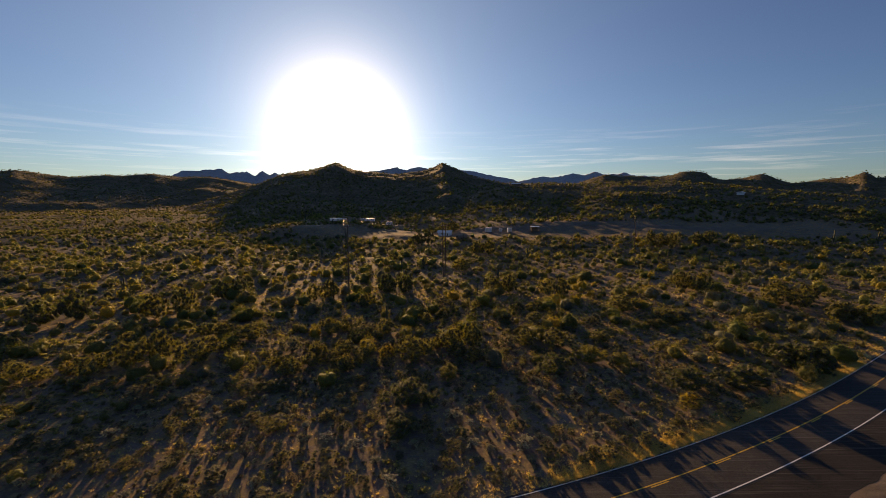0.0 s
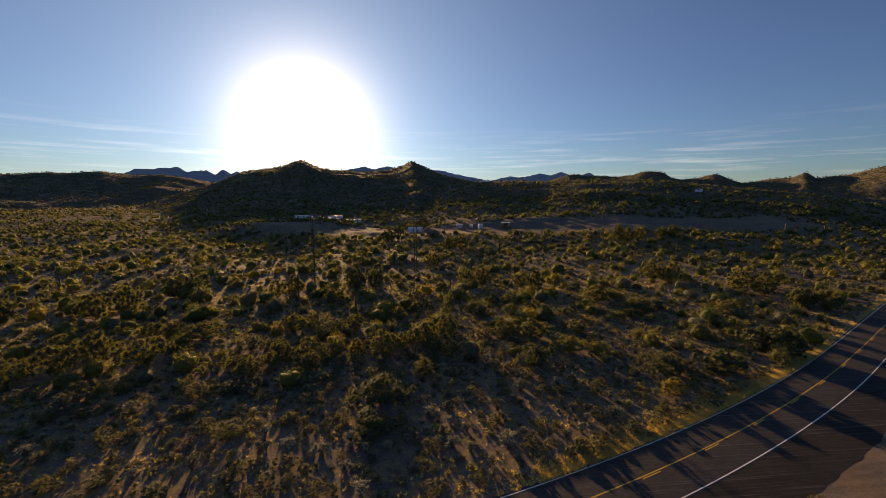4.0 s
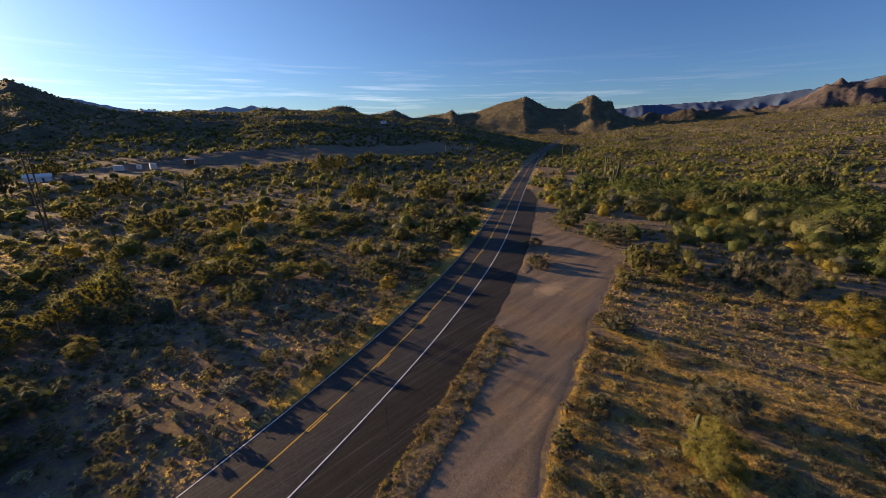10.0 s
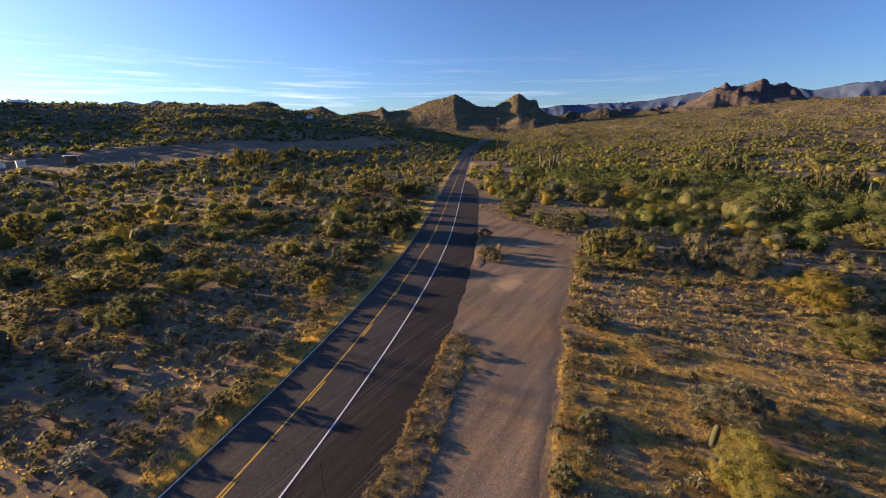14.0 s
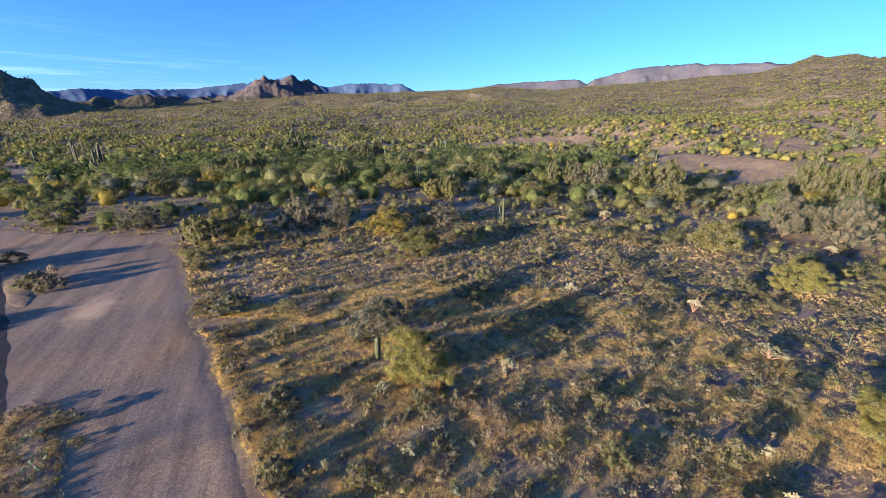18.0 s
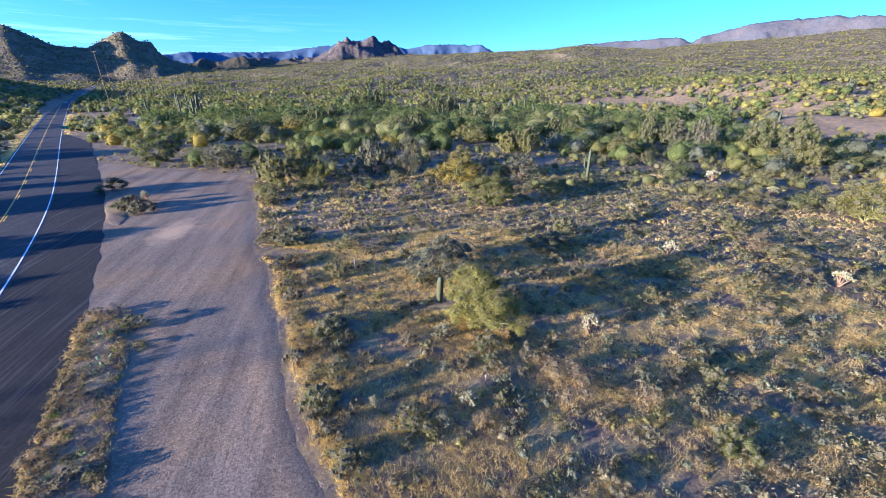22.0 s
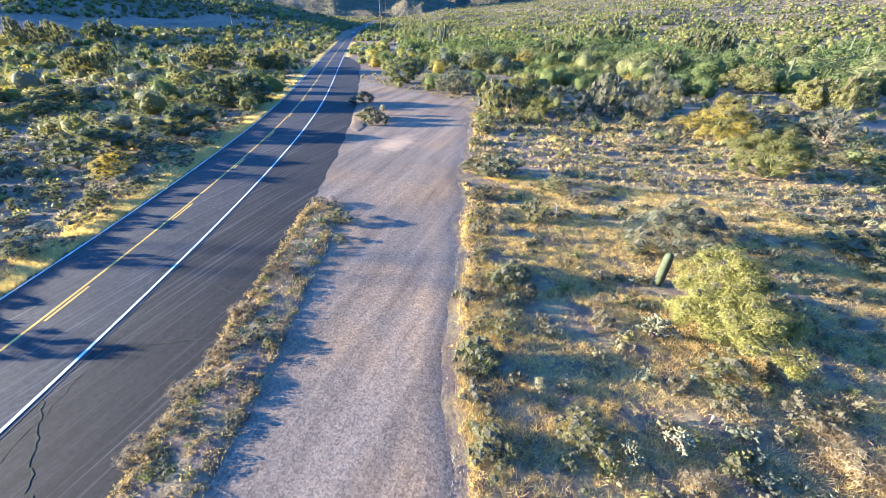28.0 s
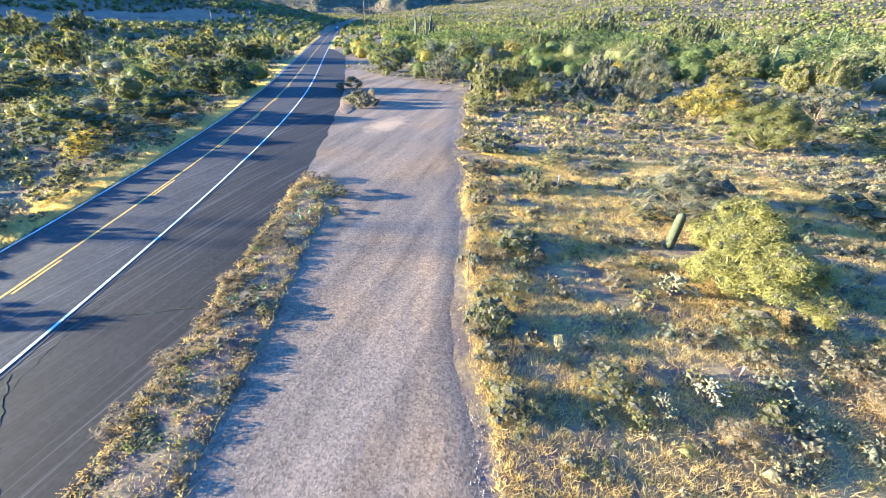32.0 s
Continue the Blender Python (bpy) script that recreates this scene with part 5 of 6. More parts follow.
for i, mat, sh, label in ((near & (x * 7 % 3 > 1), GREEN, CROWN, "dense belt of green mesquite trees along a wash"), (near & (x * 7 % 3 <= 1), DARK, CROWN, "grey-green trees among the mesquites along a wash"),
                          (~near, GREEN, HAZY, "further part of the mesquite belt along a wash")):
    stuff("mesquite_grove", label, "trees", sh, x[i], y[i], sc[i], mat, rng)
for label, mat, n, lo, hi in (("distant olive desert scrub", CREO, 8500, 1.5, 4.2), ("distant green desert trees", GREEN, 4500, 2.0, 5.5), ("distant yellow-green desert trees", PALO, 5000, 2.0, 5.0), ("distant grey-green scrub", DARK, 6500, 1.5, 4.0)):
    x, y = sector(n, 300, 760, A0, A1, rng)
    near = rng.uniform(0, 1, n) < 0.35
    u, v = sector(n, 300, 470, A0, A1, rng)
    x, y = np.where(near, u, x), np.where(near, v, y)
    sc = rng.uniform(lo, hi, len(x))
    ok = free(x, y, sc)
    stuff("desert_scrub", label, "scrub", FAR, x[ok], y[ok], sc[ok], mat, rng)
for label, mat, n, lo, hi in (("far olive scrub on the plain and slopes", CREO, 13000, 2.2, 5.0), ("far green scrub on the plain and slopes", DARK, 9000, 2.2, 5.0), ("far yellow-green scrub on the slopes", PALO, 9000, 2.2, 5.0)):
    x, y = sector(n, 740, 1650, A0, A1, rng)
    sc = rng.uniform(lo, hi, len(x))
    stuff("desert_scrub", label, "scrub", DOT, x, y, sc, mat, rng)


def tuft(seed, n, h, w):
    r = np.random.RandomState(seed)
    b = r.normal(0, 0.06, (n, 3))
    b[:, 2] = 0
    d = r.normal(0, 0.45, (n, 3))
    d[:, 2] = 1
    L = h * r.uniform(0.5, 1.0, n)[:, None]
    s = np.cross(d, r.normal(0, 1, (n, 3)))
    s = s / np.linalg.norm(s, axis=1)[:, None] * w
    V = np.stack([b - s, b + s, b + d * L], 1).reshape(-1, 3)
    return V, np.arange(n * 3).reshape(n, 3)


TUFTS = [tuft(500 + j, 12, 0.36, 0.016) for j in range(6)]
# golden grass field beside the pull-out
soil_patch("grass_litter", 50, 6, 34, 20, -18, 0.035, THATCH, "golden dry grass litter on the soil", 71)
soil_patch("grass_litter", 30, 2, 13, 14, 10, 0.05, THATCH, "golden dry grass litter by the gravel", 74)
FINE = [tuft(520 + j, 11, 0.29, 0.0095) for j in range(6)]
for shapes, n, near in ((FINE, 100000, True), (TUFTS, 40000, False)):
    x, y = (rng.uniform(18, 58, n), rng.uniform(-20, 30, n)) if near else (rng.uniform(18, 92, n), rng.uniform(-42, 36, n))
    thick = ripple(x, y, 7, 61) + 0.6 * ripple(x, y, 2.5, 62) + rng.normal(0, 0.35, n)
    d = np.hypot(x - 20, y - 18)
    ok = (y < gravel_right(x) - 0.3) & (thick > (-0.3 if near else -0.1)) & ((d < 40) if near else ((d > 36) & (d < 78)))
    stuff("dry_grass", "dry golden grass in a sunlit field", "grass", shapes, x[ok], y[ok], rng.uniform(0.6, 1.35, int(ok.sum())), STRAW, rng)
# small rounded bushes all over the field
LITTLE = [low_shrub(440 + j, 0.6, OCTA, 60, 0.12, 0.7) for j in range(8)]
for label, mat, n, lo, hi in (("small grey-green bursage bushes in the grass", BURS, 1800, 0.35, 1.05), ("small pale green bushes in the grass", CREO, 900, 0.35, 1.0), ("small grey bushes in the grass", GREY, 800, 0.4, 1.15)):
    x, y = rng.uniform(18, 90, n * 4), rng.uniform(-60, 34, n * 4)
    d = np.hypot(x - 20, y - 18)
    az = np.degrees(np.arctan2(x - 20, y - 18))
    ok = np.where((y < gravel_right(x) - 0.6) & (d < 75) & free(x, y, np.full(len(x), 0.6)) & (rng.uniform(0, 1, len(x)) < np.interp(az, [60, 100, 125, 150], [0.25, 0.4, 1.0, 1.0])))[0][:n]
    stuff("low_scrub", label, "scrub", LITTLE, x[ok], y[ok], rng.uniform(lo, hi, len(ok)), mat, rng)
# verges
x = rng.uniform(-40, 260, 9000)
off = np.where(rng.uniform(0, 1, 9000) < 0.72, rng.gamma(2.0, 0.7, 9000) + 4.2, -rng.gamma(2.0, 0.8, 9000) - 4.2 - 6 * (x < 165))
s = np.interp(x, _X, _S)
y = road_y(x) + off * np.sqrt(1 + s * s)
ok = (off > 0) | (x > 168)
stuff("dry_grass", "dry straw-coloured grass along the road verge", "grass", TUFTS, x[ok], y[ok], rng.uniform(0.5, 1.2, int(ok.sum())), STRAW, rng)
x = rng.uniform(16, 95, 9000)
s = np.interp(x, _X, _S)
y = road_y(x) + (4.0 + rng.gamma(2.2, 0.6, 9000)) * np.sqrt(1 + s * s)
stuff("dry_grass", "dry straw-coloured grass along the road verge", "grass", FINE, x, y, rng.uniform(0.9, 1.8, 9000), STRAW, rng)
x = rng.uniform(-10, 46, 700)
s = np.interp(x, _X, _S)
y = road_y(x) + rng.uniform(-13.2, -10.0, 700) * np.sqrt(1 + s * s)
stuff("dry_grass", "straw-coloured grass on the bank beside the asphalt", "grass", FINE, x, y, rng.uniform(0.7, 1.5, 700), STRAW, rng)
# island weeds
x = rng.uniform(-22, 46, 4200)
s = np.interp(x, _X, _S)
y = road_y(x) + rng.uniform(-13.2, -10.0, 4200) * np.sqrt(1 + s * s)
stuff("dry_grass", "brown weeds on the bank between asphalt and gravel", "grass", TUFTS, x[:2200], y[:2200], rng.uniform(0.5, 1.1, 2200), BROWN, rng)
stuff("dry_grass", "straw-coloured grass on the bank between asphalt and gravel", "grass", TUFTS, x[2200:3000], y[2200:3000], rng.uniform(0.5, 1.0, 800), STRAW, rng)
for label, mat, n, lo, hi in (("low brown weeds crowding the bank", BROWN, 1000, 0.25, 0.65), ("low grey weeds crowding the bank", BURS, 650, 0.25, 0.6), ("low green weeds crowding the bank", GREEN, 180, 0.25, 0.6)):
    x = rng.uniform(-20, 45, n)
    s = np.interp(x, _X, _S)
    y = road_y(x) + rng.uniform(-13.1, -9.95, n) * np.sqrt(1 + s * s)
    stuff("low_scrub", label, "scrub", LITTLE, x, y, rng.uniform(lo, hi, n), mat, rng)
# open field on the far side of the road
x, y = sector(34000, 25, 150, -62, 60, rng)
thick = ripple(x, y, 11, 63) + rng.normal(0, 0.4, len(x))
ok = free(x, y, np.full(len(x), 0.3)) & (road_off(x, y) > 5) & (thick > -0.05)
stuff("dry_grass", "thin dry grass between the bushes", "grass", TUFTS, x[ok], y[ok], rng.uniform(0.7, 1.5, int(ok.sum())), STRAW, rng)

# weeds and small bushes on the banks, and a fringe along the gravel
for kind, n, w0, w1 in (("brown", 90, 0.4, 0.9), ("burs", 34, 0.4, 0.8), ("creo", 20, 0.5, 1.0), ("dark", 16, 0.5, 1.0), ("green", 14, 0.6, 1.0)):
    xs = rng.uniform(-12, 44, n)
    for x in xs:
        s = float(np.interp(x, _X, _S))
        y = float(road_y(x)) + rng.uniform(-12.9, -10.3) * math.sqrt(1 + s * s)
        w = float(rng.uniform(w0, w1))
        plant(kind, float(x), y, w, w * 0.34)
for x in rng.uniform(-8, 43, 14):
    prickly_pear(float(x), float(road_y(x) - rng.uniform(10.8, 12.4) * 1.06), float(rng.uniform(0.8, 1.3)), float(rng.uniform(0.4, 0.6)))
x, y = rng.uniform(24, 80, 400), rng.uniform(-26, 32, 400)
ok = np.where((y < gravel_right(x) - 1.5) & free(x, y, np.full(400, 0.8)))[0][:150]
for i in ok:
    plant(("burs", "burs", "brown", "dark")[int(i) % 4], float(x[i]), float(y[i]), float(rng.uniform(0.5, 1.3)))
for kind, n in (("burs", 26), ("brown", 16), ("creo", 8)):
    for x in rng.uniform(8, 90, n):
        plant(kind, float(x), float(gravel_right(x)) - float(rng.uniform(0.5, 2.0)), float(rng.uniform(0.7, 1.4)))


# ---- boxes and other built parts ----
def boxes(name, specs, mat, bevel=0.02):
    """One mesh out of bevelled boxes given by centre and size."""
    bm = bmesh.new()
    for cx, cy, cz, sx, sy, sz in specs:
        r = bmesh.ops.create_cube(bm, size=1)
        for v in r["verts"]:
            v.co = Vector((v.co.x * sx + cx, v.co.y * sy + cy, v.co.z * sz + cz))
    if bevel:
        bmesh.ops.bevel(bm, geom=bm.edges[:], offset=bevel, segments=1, affect="EDGES")
    me = bpy.data.meshes.new(name)
    bm.to_mesh(me)
    bm.free()
    me.materials.append(mat)
    return me


def part(name, me, parent, at=None, label=""):
    ob = child(new(name, me), parent)
    if at is not None:
        ob.matrix_basis = at if isinstance(at, Matrix) else Matrix.Translation(at)
    if label:
        ob["label"] = label
    return ob


def tube_mesh(name, lines, sides, mat):
    V, F = tubes(lines, sides)
    return mesh_of(name, V, F, mat, None, True)


def stand(name, x, y, turn=0.0, dz=0.0):
    ob = new(name)
    ob.matrix_basis = pose(x, y, float(height(x, y)) + dz, 0, 0, turn)
    return ob


# saguaros
SAG = [mesh_of("saguaro_skin", *make_saguaro(600 + k, 1.0, 0.045, a, 14), CACTUS, None, True) for k, a in enumerate((0, 3, 5, 1, 2))]


def saguaro(x, y, h, k, label):
    ob = new("saguaro", SAG[k])
    ob.matrix_basis = Matrix.LocRotScale((x, y, float(height(x, y)) - 0.05), Euler((0, 0, x)), (h, h, h))
    return tagged(ob, label, "cactus", group="saguaros")


stump = new("saguaro", mesh_of("saguaro_skin", *make_saguaro(620, 2.35, 0.27, 0, 28), CACTUS, None, True))
stump.matrix_basis = pose(42.1, 13.1, float(height(42.1, 13.1)) - 0.03, 3, -4, 0)
tagged(stump, "short single-column saguaro beside a palo verde", "cactus", group="saguaros")
for x, y, h, k in [(201.8, 79.8, 11.0, 2), (199.3, 81.0, 9.4, 1), (238.6, 100.6, 11.2, 0), (236.4, 99.3, 9.0, 3), (228.5, 88.8, 8.4, 0), (75.0, -19.9, 5.7, 3), (2.2, 82.1, 3.0, 3), (287.6, 118.1, 9.2, 4), (-12.8, 106.6, 5.7, 0), (-34.8, 133.6, 6.8, 0), (26.3, -27.6, 1.6, 0), (27.4, -27.1, 1.1, 0), (25.8, 153.8, 7.7, 1), (256.6, 245.6, 8.4, 4), (277.4, 238.3, 7.9, 1)]:
    saguaro(x, y, h, k, "tall green saguaro with raised arms" if k in (1, 2, 4) else "green saguaro with a straight ribbed column")
x, y = sector(260, 120, 620, 60, 175, rng)
ok = np.where(free(x, y, np.full(len(x), 1.0)))[0][:120]
for i in ok:
    saguaro(float(x[i]), float(y[i]), float(rng.uniform(4.5, 9.0)), int(rng.randint(0, 5)), "distant saguaro standing above the scrub")
x, y = sector(120, 90, 560, -45, 55, rng)
ok = np.where(free(x, y, np.full(len(x), 1.0)) & (road_off(x, y) > 10))[0][:45]
for i in ok:
    saguaro(float(x[i]), float(y[i]), float(rng.uniform(3.5, 7.5)), int(rng.randint(0, 5)), "distant saguaro standing above the scrub")


# ---- power line ----
def utility_pole(x, y, h, arms, turn, lean=0.0, label="tall wooden utility pole with crossarm"):
    root = stand("utility_pole", x, y, turn)
    root.matrix_basis = root.matrix_basis @ pose(0, 0, 0, 0, lean, 0)
    r = 0.16 + h * 0.004
    part("post", tube_mesh("post", [[(0, 0, -0.4, r), (0, 0, h * 0.5, r * 0.85), (0, 0, h, r * 0.65), (0, 0, h + 0.02, 0.02)]], 10, POLEWOOD), root)
    for k in range(arms):
        z = h - 0.7 - 1.5 * k
        part("crossarm", boxes("crossarm", [(0, r * 0.9, z, 2.6, 0.12, 0.14)], POLEWOOD, 0.01), root)
        for o in (-1.15, -0.45, 0.45, 1.15):
            part("insulator", tube_mesh("insulator", [[(o, r * 0.9, z + 0.06, 0.03), (o, r * 0.9, z + 0.14, 0.07), (o, r * 0.9, z + 0.22, 0.06), (o, r * 0.9, z + 0.3, 0.02)]], 8, PAINT), root)
    return tagged(root, label, "utility pole", group="utility poles")


def wire(a, b, sag, k):
    """A hanging wire from one pole top to another."""
    n = 22
    pts = []
    for i in range(n):
        f = i / (n - 1)
        p = Vector(a).lerp(Vector(b), f)
        pts.append((p.x, p.y, p.z - sag * 4 * f * (1 - f), 0.022))
    return part("wire", tube_mesh("wire", [pts], 5, WIRE), k)


POLES = [(4.0, 169.2, 23.6, 1), (5.0, 174.2, 23.0, 2), (-33.0, 149.1, 24.0, 1), (-40.4, 340.5, 15.1, 2), (-222.3, 252.6, 22.6, 1), (68.5, 190.7, 14.6, 1), (118.1, 227.2, 18.5, 1), (153.2, 298.2, 15.3, 1), (276.5, 147.5, 29.9, 1), (440.3, 222.8, 24.5, 1), (-58.9, 257.3, 18.2, 1)]
for x, y, h, arms in POLES:
    utility_pole(x, y, h, arms, 70 if x > 200 else 15, 0.6 if int(x) % 2 else -0.5)
lines = tagged(new("power_lines"), "thin sagging overhead wires between poles", "wires")
for i, j in ((2, 10), (10, 3), (0, 5), (5, 6), (6, 7), (8, 9), (1, 10)):
    for o in (-1.0, 0.0, 1.0):
        a, b = POLES[i], POLES[j]
        wire((a[0] + o, a[1], a[2] - 0.5 + float(height(a[0], a[1]))), (b[0] + o, b[1], b[2] - 0.5 + float(height(b[0], b[1]))), 1.6, lines)

# ---- the dirt lot with its sheds ----
soil_patch("dirt_lot", 44.2, 322.6, 95, 17, -4, 0.12, LOT, "pale bare dirt lot by the sheds", 81)
soil_patch("dirt_lot", 180.8, 294.1, 80, 9, -10, 0.12, LOT, "pale bare dirt track below the hill", 83)
soil_patch("dirt_lot", 267.7, 249.0, 45, 12, -22, 0.12, LOT, "open pale dirt clearing", 85)
soil_patch("dirt_lot", -105.9, 173.3, 30, 9, 24, 0.12, LOT, "bare sandy wash", 87)
soil_patch("dirt_lot", -150.0, 110.0, 34, 5, 30, 0.12, LOT, "bare sandy wash", 89)
soil_patch("side_pullout", 118.7, 97.1, 26, 3.0, 28.5, 0.05, VERGE, "bare soil pull-off beside the road", 91, 0.02)
soil_patch("bare_patch", 89.3, 26.0, 13, 4.0, 8, 0.06, GRAVEL, "bare gravelly patch beyond the fence", 93, 0.03)


def shelter(x, y, turn):
    root = stand("shelter", x, y, turn, 0.1)
    part("roof", boxes("roof", [(0, 0, 4.4, 6.6, 5.0, 0.25)], METAL, 0.04), root, None, "flat bright metal roof")
    part("wall", boxes("wall", [(-0.2, 1.9, 2.1, 5.2, 0.2, 4.3)], RUST), root)
    for sx in (-2.9, 2.9):
        for sy in (-2.1, 2.1):
            part("post", boxes("post", [(sx, sy, 2.15, 0.25, 0.25, 4.4)], RUST), root)
    part("bench", boxes("bench", [(4.8, 0.5, 0.55, 2.2, 0.6, 0.12), (4.0, 0.5, 0.25, 0.12, 0.5, 0.5), (5.6, 0.5, 0.25, 0.12, 0.5, 0.5)], RUST), root)
    return tagged(root, "open wooden shelter with a flat metal roof", "shelter")


def tank(x, y, w, h, turn, label):
    root = stand("storage_unit", x, y, turn, 0.1)
    part("body", boxes("body", [(0, 0, h / 2, w, w * 0.8, h)], PAINT, 0.12), root)
    part("cap", boxes("cap", [(0, 0, h + 0.1, w * 1.06, w * 0.86, 0.2)], PAINT, 0.08), root)
    part("door", boxes("door", [(0, -w * 0.4 - 0.03, h * 0.45, w * 0.5, 0.06, h * 0.8)], METAL, 0.02), root)
    return tagged(root, label, "storage unit", group="white storage units on the lot")


def shed(x, y, w, d, h, turn, label, wall, roof):
    root = stand("shed", x, y, turn, 0.05)
    part("body", boxes("body", [(0, 0, h / 2, w, d, h)], wall, 0.05), root)
    bm = bmesh.new()
    for sx in (-1, 1):
        q = [bm.verts.new((sx * (w / 2 + 0.4), yy, zz)) for yy, zz in ((-d / 2 - 0.4, h - 0.1), (0, h + d * 0.22), (d / 2 + 0.4, h - 0.1), (d / 2 + 0.4, h - 0.3), (0, h + d * 0.22 - 0.2), (-d / 2 - 0.4, h - 0.3))]
        bm.faces.new(q if sx > 0 else q[::-1])
    v = bm.verts[:]
    for i in range(6):
        j = (i + 1) % 6
        bm.faces.new((v[i], v[i + 6], v[j + 6], v[j]))
    me = bpy.data.meshes.new("roof")
    bm.to_mesh(me)
    bm.free()
    me.materials.append(roof)
    part("roof", me, root)
    part("door", boxes("door", [(w * 0.2, -d / 2 - 0.03, 1.0, 0.95, 0.08, 2.0)], RUST, 0.01), root)
    part("window", boxes("window", [(-w * 0.2, -d / 2 - 0.03, 1.5, 1.0, 0.08, 0.8)], GLASS, 0.01), root)
    return tagged(root, label, "shed")


def trailer(x, y, length, turn, label):
    root = stand("trailer", x, y, turn, 0.1)
    part("body", boxes("body", [(0, 0, 1.9, length, 2.5, 2.4)], PAINT, 0.15), root)
    part("roof", boxes("roof", [(0, 0, 3.16, length * 0.98, 2.4, 0.12)], METAL, 0.04), root, None, "bright metal roof")
    for k in range(3):
        part("window", boxes("window", [((k - 1) * length * 0.28, -1.27, 2.2, 1.2, 0.06, 0.7)], GLASS, 0.01), root)
    part("door", boxes("door", [(length * 0.42, -1.27, 1.7, 0.75, 0.06, 1.8)], METAL, 0.01), root)
    for sx in (-0.5, 0.5):
        part("wheel", tube_mesh("wheel", [[(sx, -1.2, 0.38, 0.02), (sx, -1.19, 0.38, 0.38), (sx, -0.95, 0.38, 0.38), (sx, -0.94, 0.38, 0.02)]], 16, RUBBER), root)
    return tagged(root, label, "trailer", group="trailers on the lot")


def car(x, y, turn, mat, label):
    root = stand("car", x, y, turn, 0.12)
    bm = bmesh.new()
    prof = [(-2.25, 0.35), (-2.25, 0.85), (-1.9, 0.95), (-1.5, 1.35), (-0.9, 1.48), (0.3, 1.45), (0.95, 1.0), (1.9, 0.85), (2.2, 0.7), (2.25, 0.35)]
    sides = []
    for sy, k in ((-0.88, 1.0), (0.88, 1.0)):
        sides.append([bm.verts.new((px, sy * (0.84 if pz > 1.2 else 1.0), pz)) for px, pz in prof])
    bm.faces.new(sides[0])
    bm.faces.new(sides[1][::-1])
    for i in range(len(prof)):
        j = (i + 1) % len(prof)
        bm.faces.new((sides[0][j], sides[0][i], sides[1][i], sides[1][j]))
    bmesh.ops.bevel(bm, geom=bm.edges[:], offset=0.05, segments=2, affect="EDGES")
    me = bpy.data.meshes.new("body")
    bm.to_mesh(me)
    bm.free()
    me.materials.append(mat)
    part("body", me, root)
    part("rear_window", boxes("rear_window", [(0, 0, 0, 0.55, 1.35, 0.03)], GLASS, 0.01), root, Matrix.Translation((-1.72, 0, 1.17)) @ pose(0, 0, 0, 0, -44, 0))
    part("windscreen", boxes("windscreen", [(0, 0, 0, 0.72, 1.35, 0.03)], GLASS, 0.01), root, Matrix.Translation((0.63, 0, 1.25)) @ pose(0, 0, 0, 0, 34, 0))
    for sy in (-0.83, 0.83):
        part("side_window", boxes("side_window", [(-0.45, sy, 1.2, 1.5, 0.03, 0.3)], GLASS, 0.01), root)
        for sx in (-1.35, 1.35):
            part("wheel", tube_mesh("wheel", [[(sx, sy - 0.1, 0.32, 0.02), (sx, sy - 0.1, 0.32, 0.32), (sx, sy + 0.1, 0.32, 0.32), (sx, sy + 0.1, 0.32, 0.02)]], 16, RUBBER), root)
    return tagged(root, label, "car")


shelter(78.2, 304.1, -4)
tank(43.7, 320.2, 4.6, 3.2, -30, "white boxy storage unit on the dirt lot")
tank(54.0, 321.2, 2.6, 2.6, -20, "small white storage unit on the dirt lot")
tank(59.7, 312.5, 3.4, 3.2, 0, "white storage unit with a cap on the dirt lot")
shed(18.8, 271.3, 6.5, 5.0, 2.6, 20, "dark weathered wooden shed", RUST, RUST)
shed(7.9, 317.8, 11.0, 7.0, 2.6, -6, "low house with a pale metal roof", PAINT, METAL)
trailer(-90.9, 367.7, 15.0, 2, "long white trailer with a gleaming roof")
trailer(-64.7, 376.5, 13.0, -3, "white trailer with a gleaming roof behind scrub")
trailer(-43.3, 366.9, 6.0, 10, "short white trailer on the lot")
car(-22.8, 356.5, 5, PAINT, "white car parked on the dirt lot")
car(338.0, float(road_y(338.0)) - 2.0, math.degrees(math.atan(0.505)), CARBODY, "silver car on the road")
shed(333.2, 425.5, 7.0, 6.0, 3.0, 40, "small white house on the far slope", PAINT, PAINT)
shed(119.1, 592.3, 14.0, 8.0, 3.2, 10, "house with a pale roof on the dark hillside", RUST, METAL)


# ---- posts and sign ----
def marker_post(x, y, h, mat, label):
    root = stand("marker_post", x, y, 20)
    part("post", boxes("post", [(0, 0, h / 2 - 0.1, 0.07, 0.035, h + 0.2)], mat, 0.006), root)
    part("cap", boxes("cap", [(0, 0, h - 0.08, 0.085, 0.05, 0.2)], METAL if mat is RUST else PAINT, 0.006), root)
    return tagged(root, label, "post", group="marker posts")


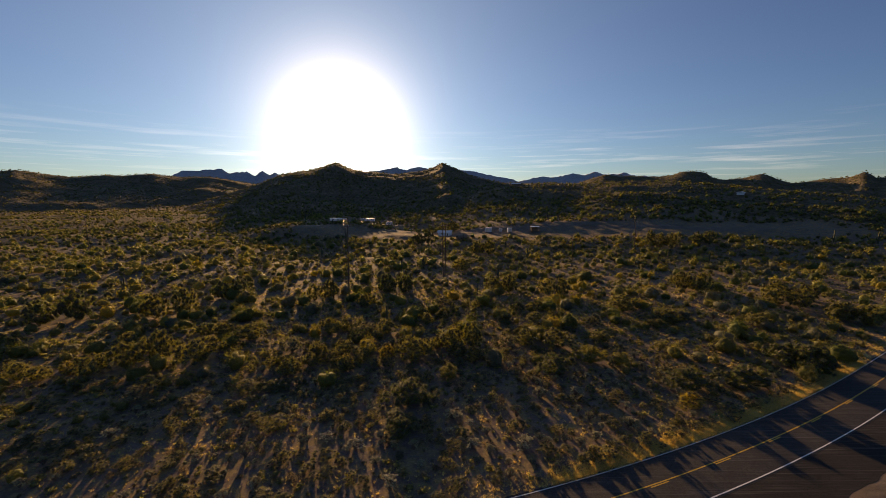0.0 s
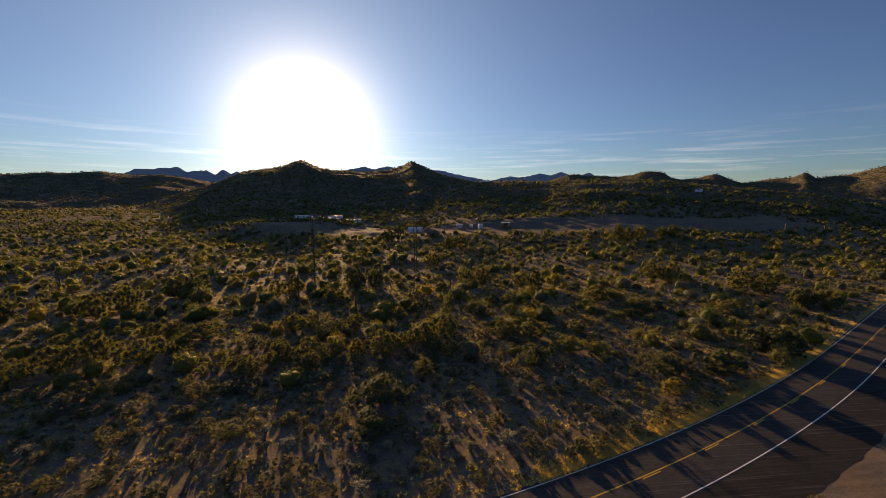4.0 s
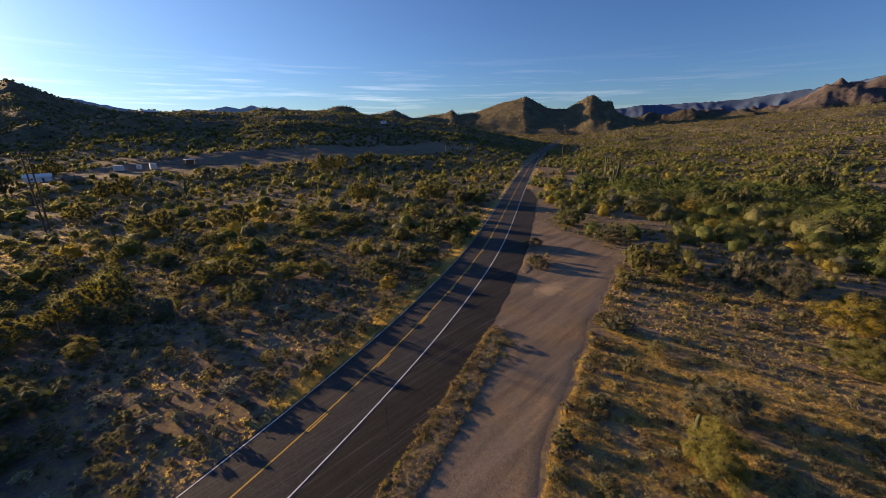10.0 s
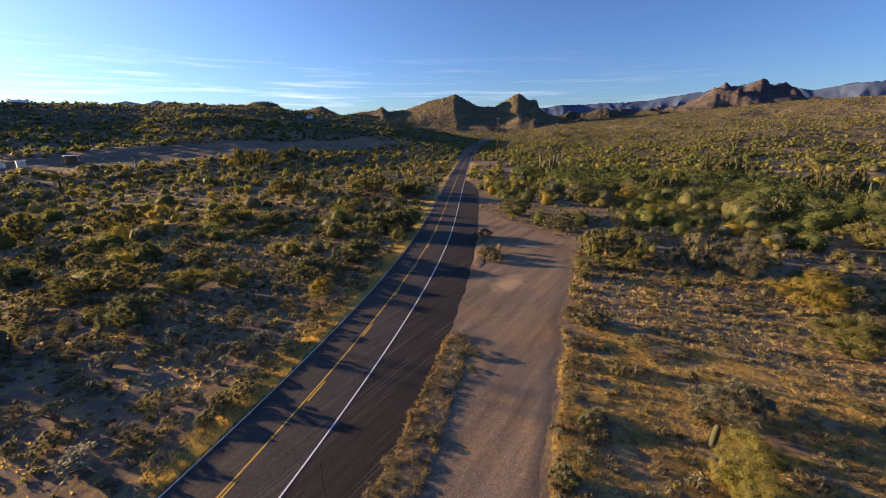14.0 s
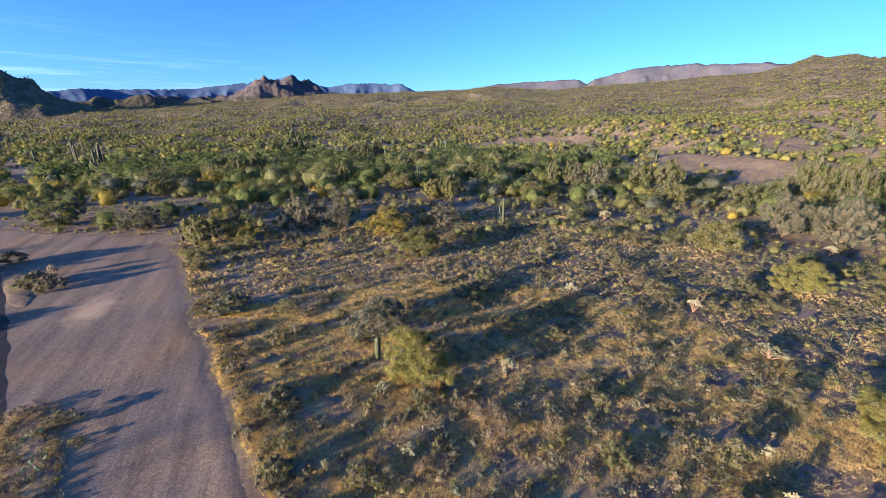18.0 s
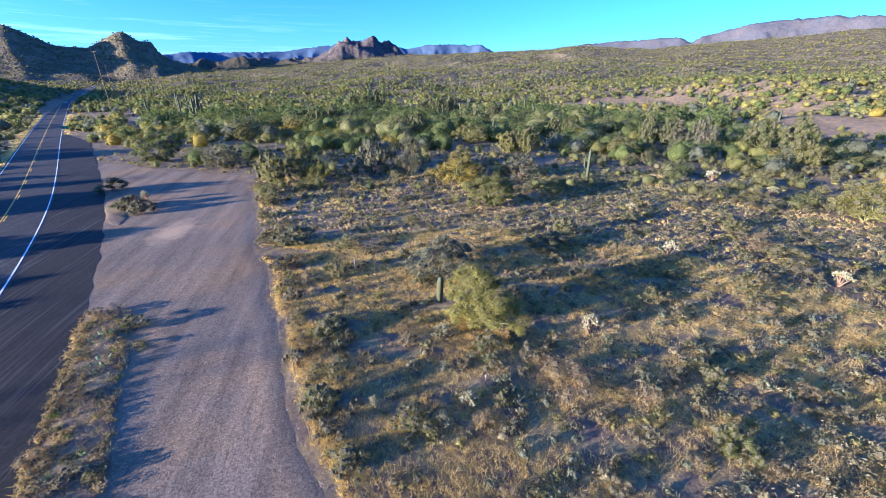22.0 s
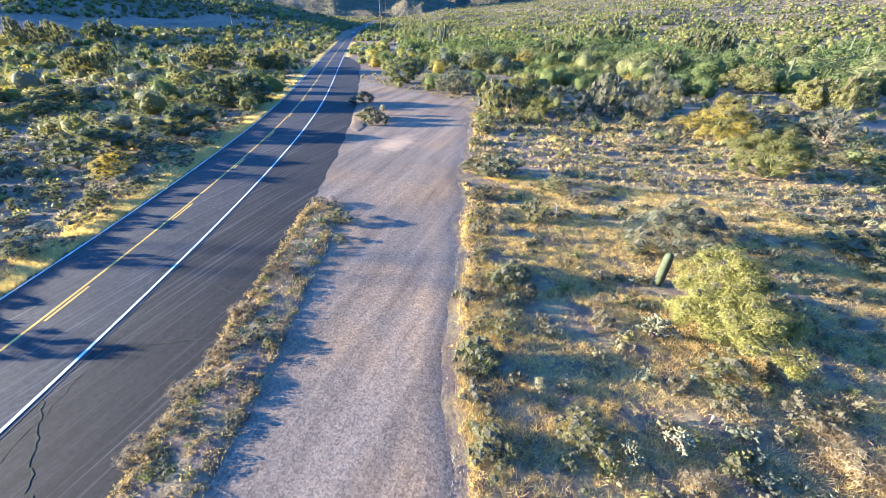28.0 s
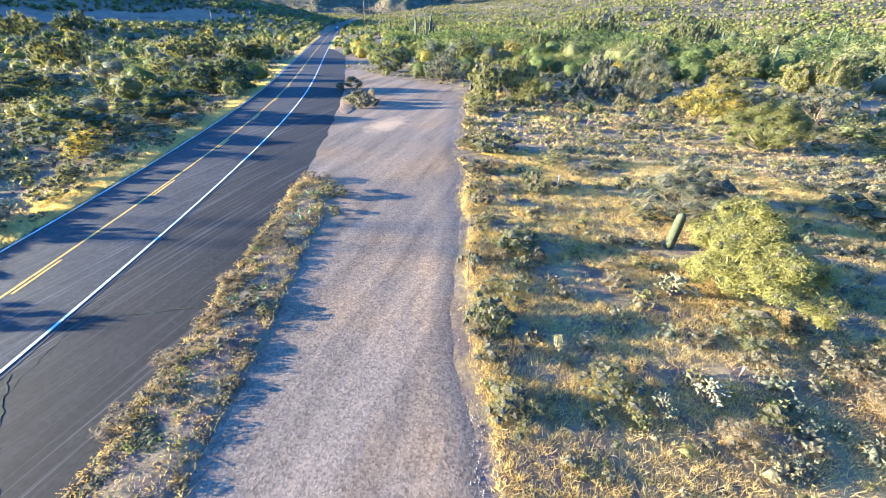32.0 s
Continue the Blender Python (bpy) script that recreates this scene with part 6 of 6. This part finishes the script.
marker_post(49.4, 19.7, 1.1, PAINT, "white marker post in the dry grass")
marker_post(29.2, -1.1, 1.2, RUST, "rusty steel post in the grass")
marker_post(41.3, 55.7, 1.0, RUST, "dark delineator post on the road verge")
marker_post(32.5, 12.3, 0.5, RUST, "short rusty stake in the grass")
fence = tagged(new("wire_fence"), "thin rusty wire fence along the gravel", "fence")
prev = None
for x in np.arange(20, 93, 5.2):
    y = float(gravel_right(x)) - 0.35
    part("post", boxes("post", [(0, 0, 0.5, 0.045, 0.045, 1.15)], RUST, 0.005), fence, (float(x), y, 0))
    if prev:
        for z in (0.45, 0.8, 1.0):
            part("strand", tube_mesh("strand", [[(*prev, z, 0.004), ((prev[0] + x) / 2, (prev[1] + y) / 2, z - 0.03, 0.004), (x, y, z, 0.004)]], 4, WIRE), fence)
    prev = (float(x), y)
sign = stand("road_sign", 172.0, float(road_y(172.0)) - 6.2, 28)
part("post", boxes("post", [(0, 0, 1.1, 0.08, 0.08, 2.4)], METAL, 0.01), sign)
part("panel", boxes("panel", [(0.05, 0, 2.0, 0.04, 1.6, 0.9)], SIGN, 0.01), sign, None, "green sign panel")
tagged(sign, "small green road sign on a steel post", "sign")


# ---- loose stones along the gravel and by the bank ----
def pebble(seed):
    r = np.random.RandomState(seed)
    V = np.array([(1, 0, 0), (-1, 0, 0), (0, 1, 0), (0, -1, 0), (0, 0, 1), (0, 0, -1)], float) * r.uniform(0.6, 1.2, (6, 1)) * np.array([1, 0.8, 0.6])
    F = np.array([(0, 2, 4), (2, 1, 4), (1, 3, 4), (3, 0, 4), (2, 0, 5), (1, 2, 5), (3, 1, 5), (0, 3, 5)])
    return V, F


STONES = [pebble(700 + k) for k in range(6)]
n = 15000
x = rng.uniform(18, 80, n)
edge = rng.uniform(0, 1, n)
s = np.interp(x, _X, _S)
y = np.where(edge < 0.55, gravel_right(x) + rng.gamma(1.5, 0.5, n) - 0.2, np.where(edge < 0.8, road_y(x) - 13.2 * np.sqrt(1 + s * s) - rng.gamma(1.5, 0.6, n), 0))
mid = edge >= 0.8
y = np.where(mid, gravel_right(x) + (road_y(x) - 13.3 * np.sqrt(1 + s * s) - gravel_right(x)) * rng.uniform(0, 1, n), y)
ok = y < road_y(x) - 10.3 * np.sqrt(1 + s * s)
pebbles = stuff("loose_stones", "loose grey-pink stones on the gravel", "stones", STONES, x[ok], y[ok], rng.gamma(2.0, 0.007, int(ok.sum())) + 0.009, STONE, rng)
pebbles.location.z = 0.045
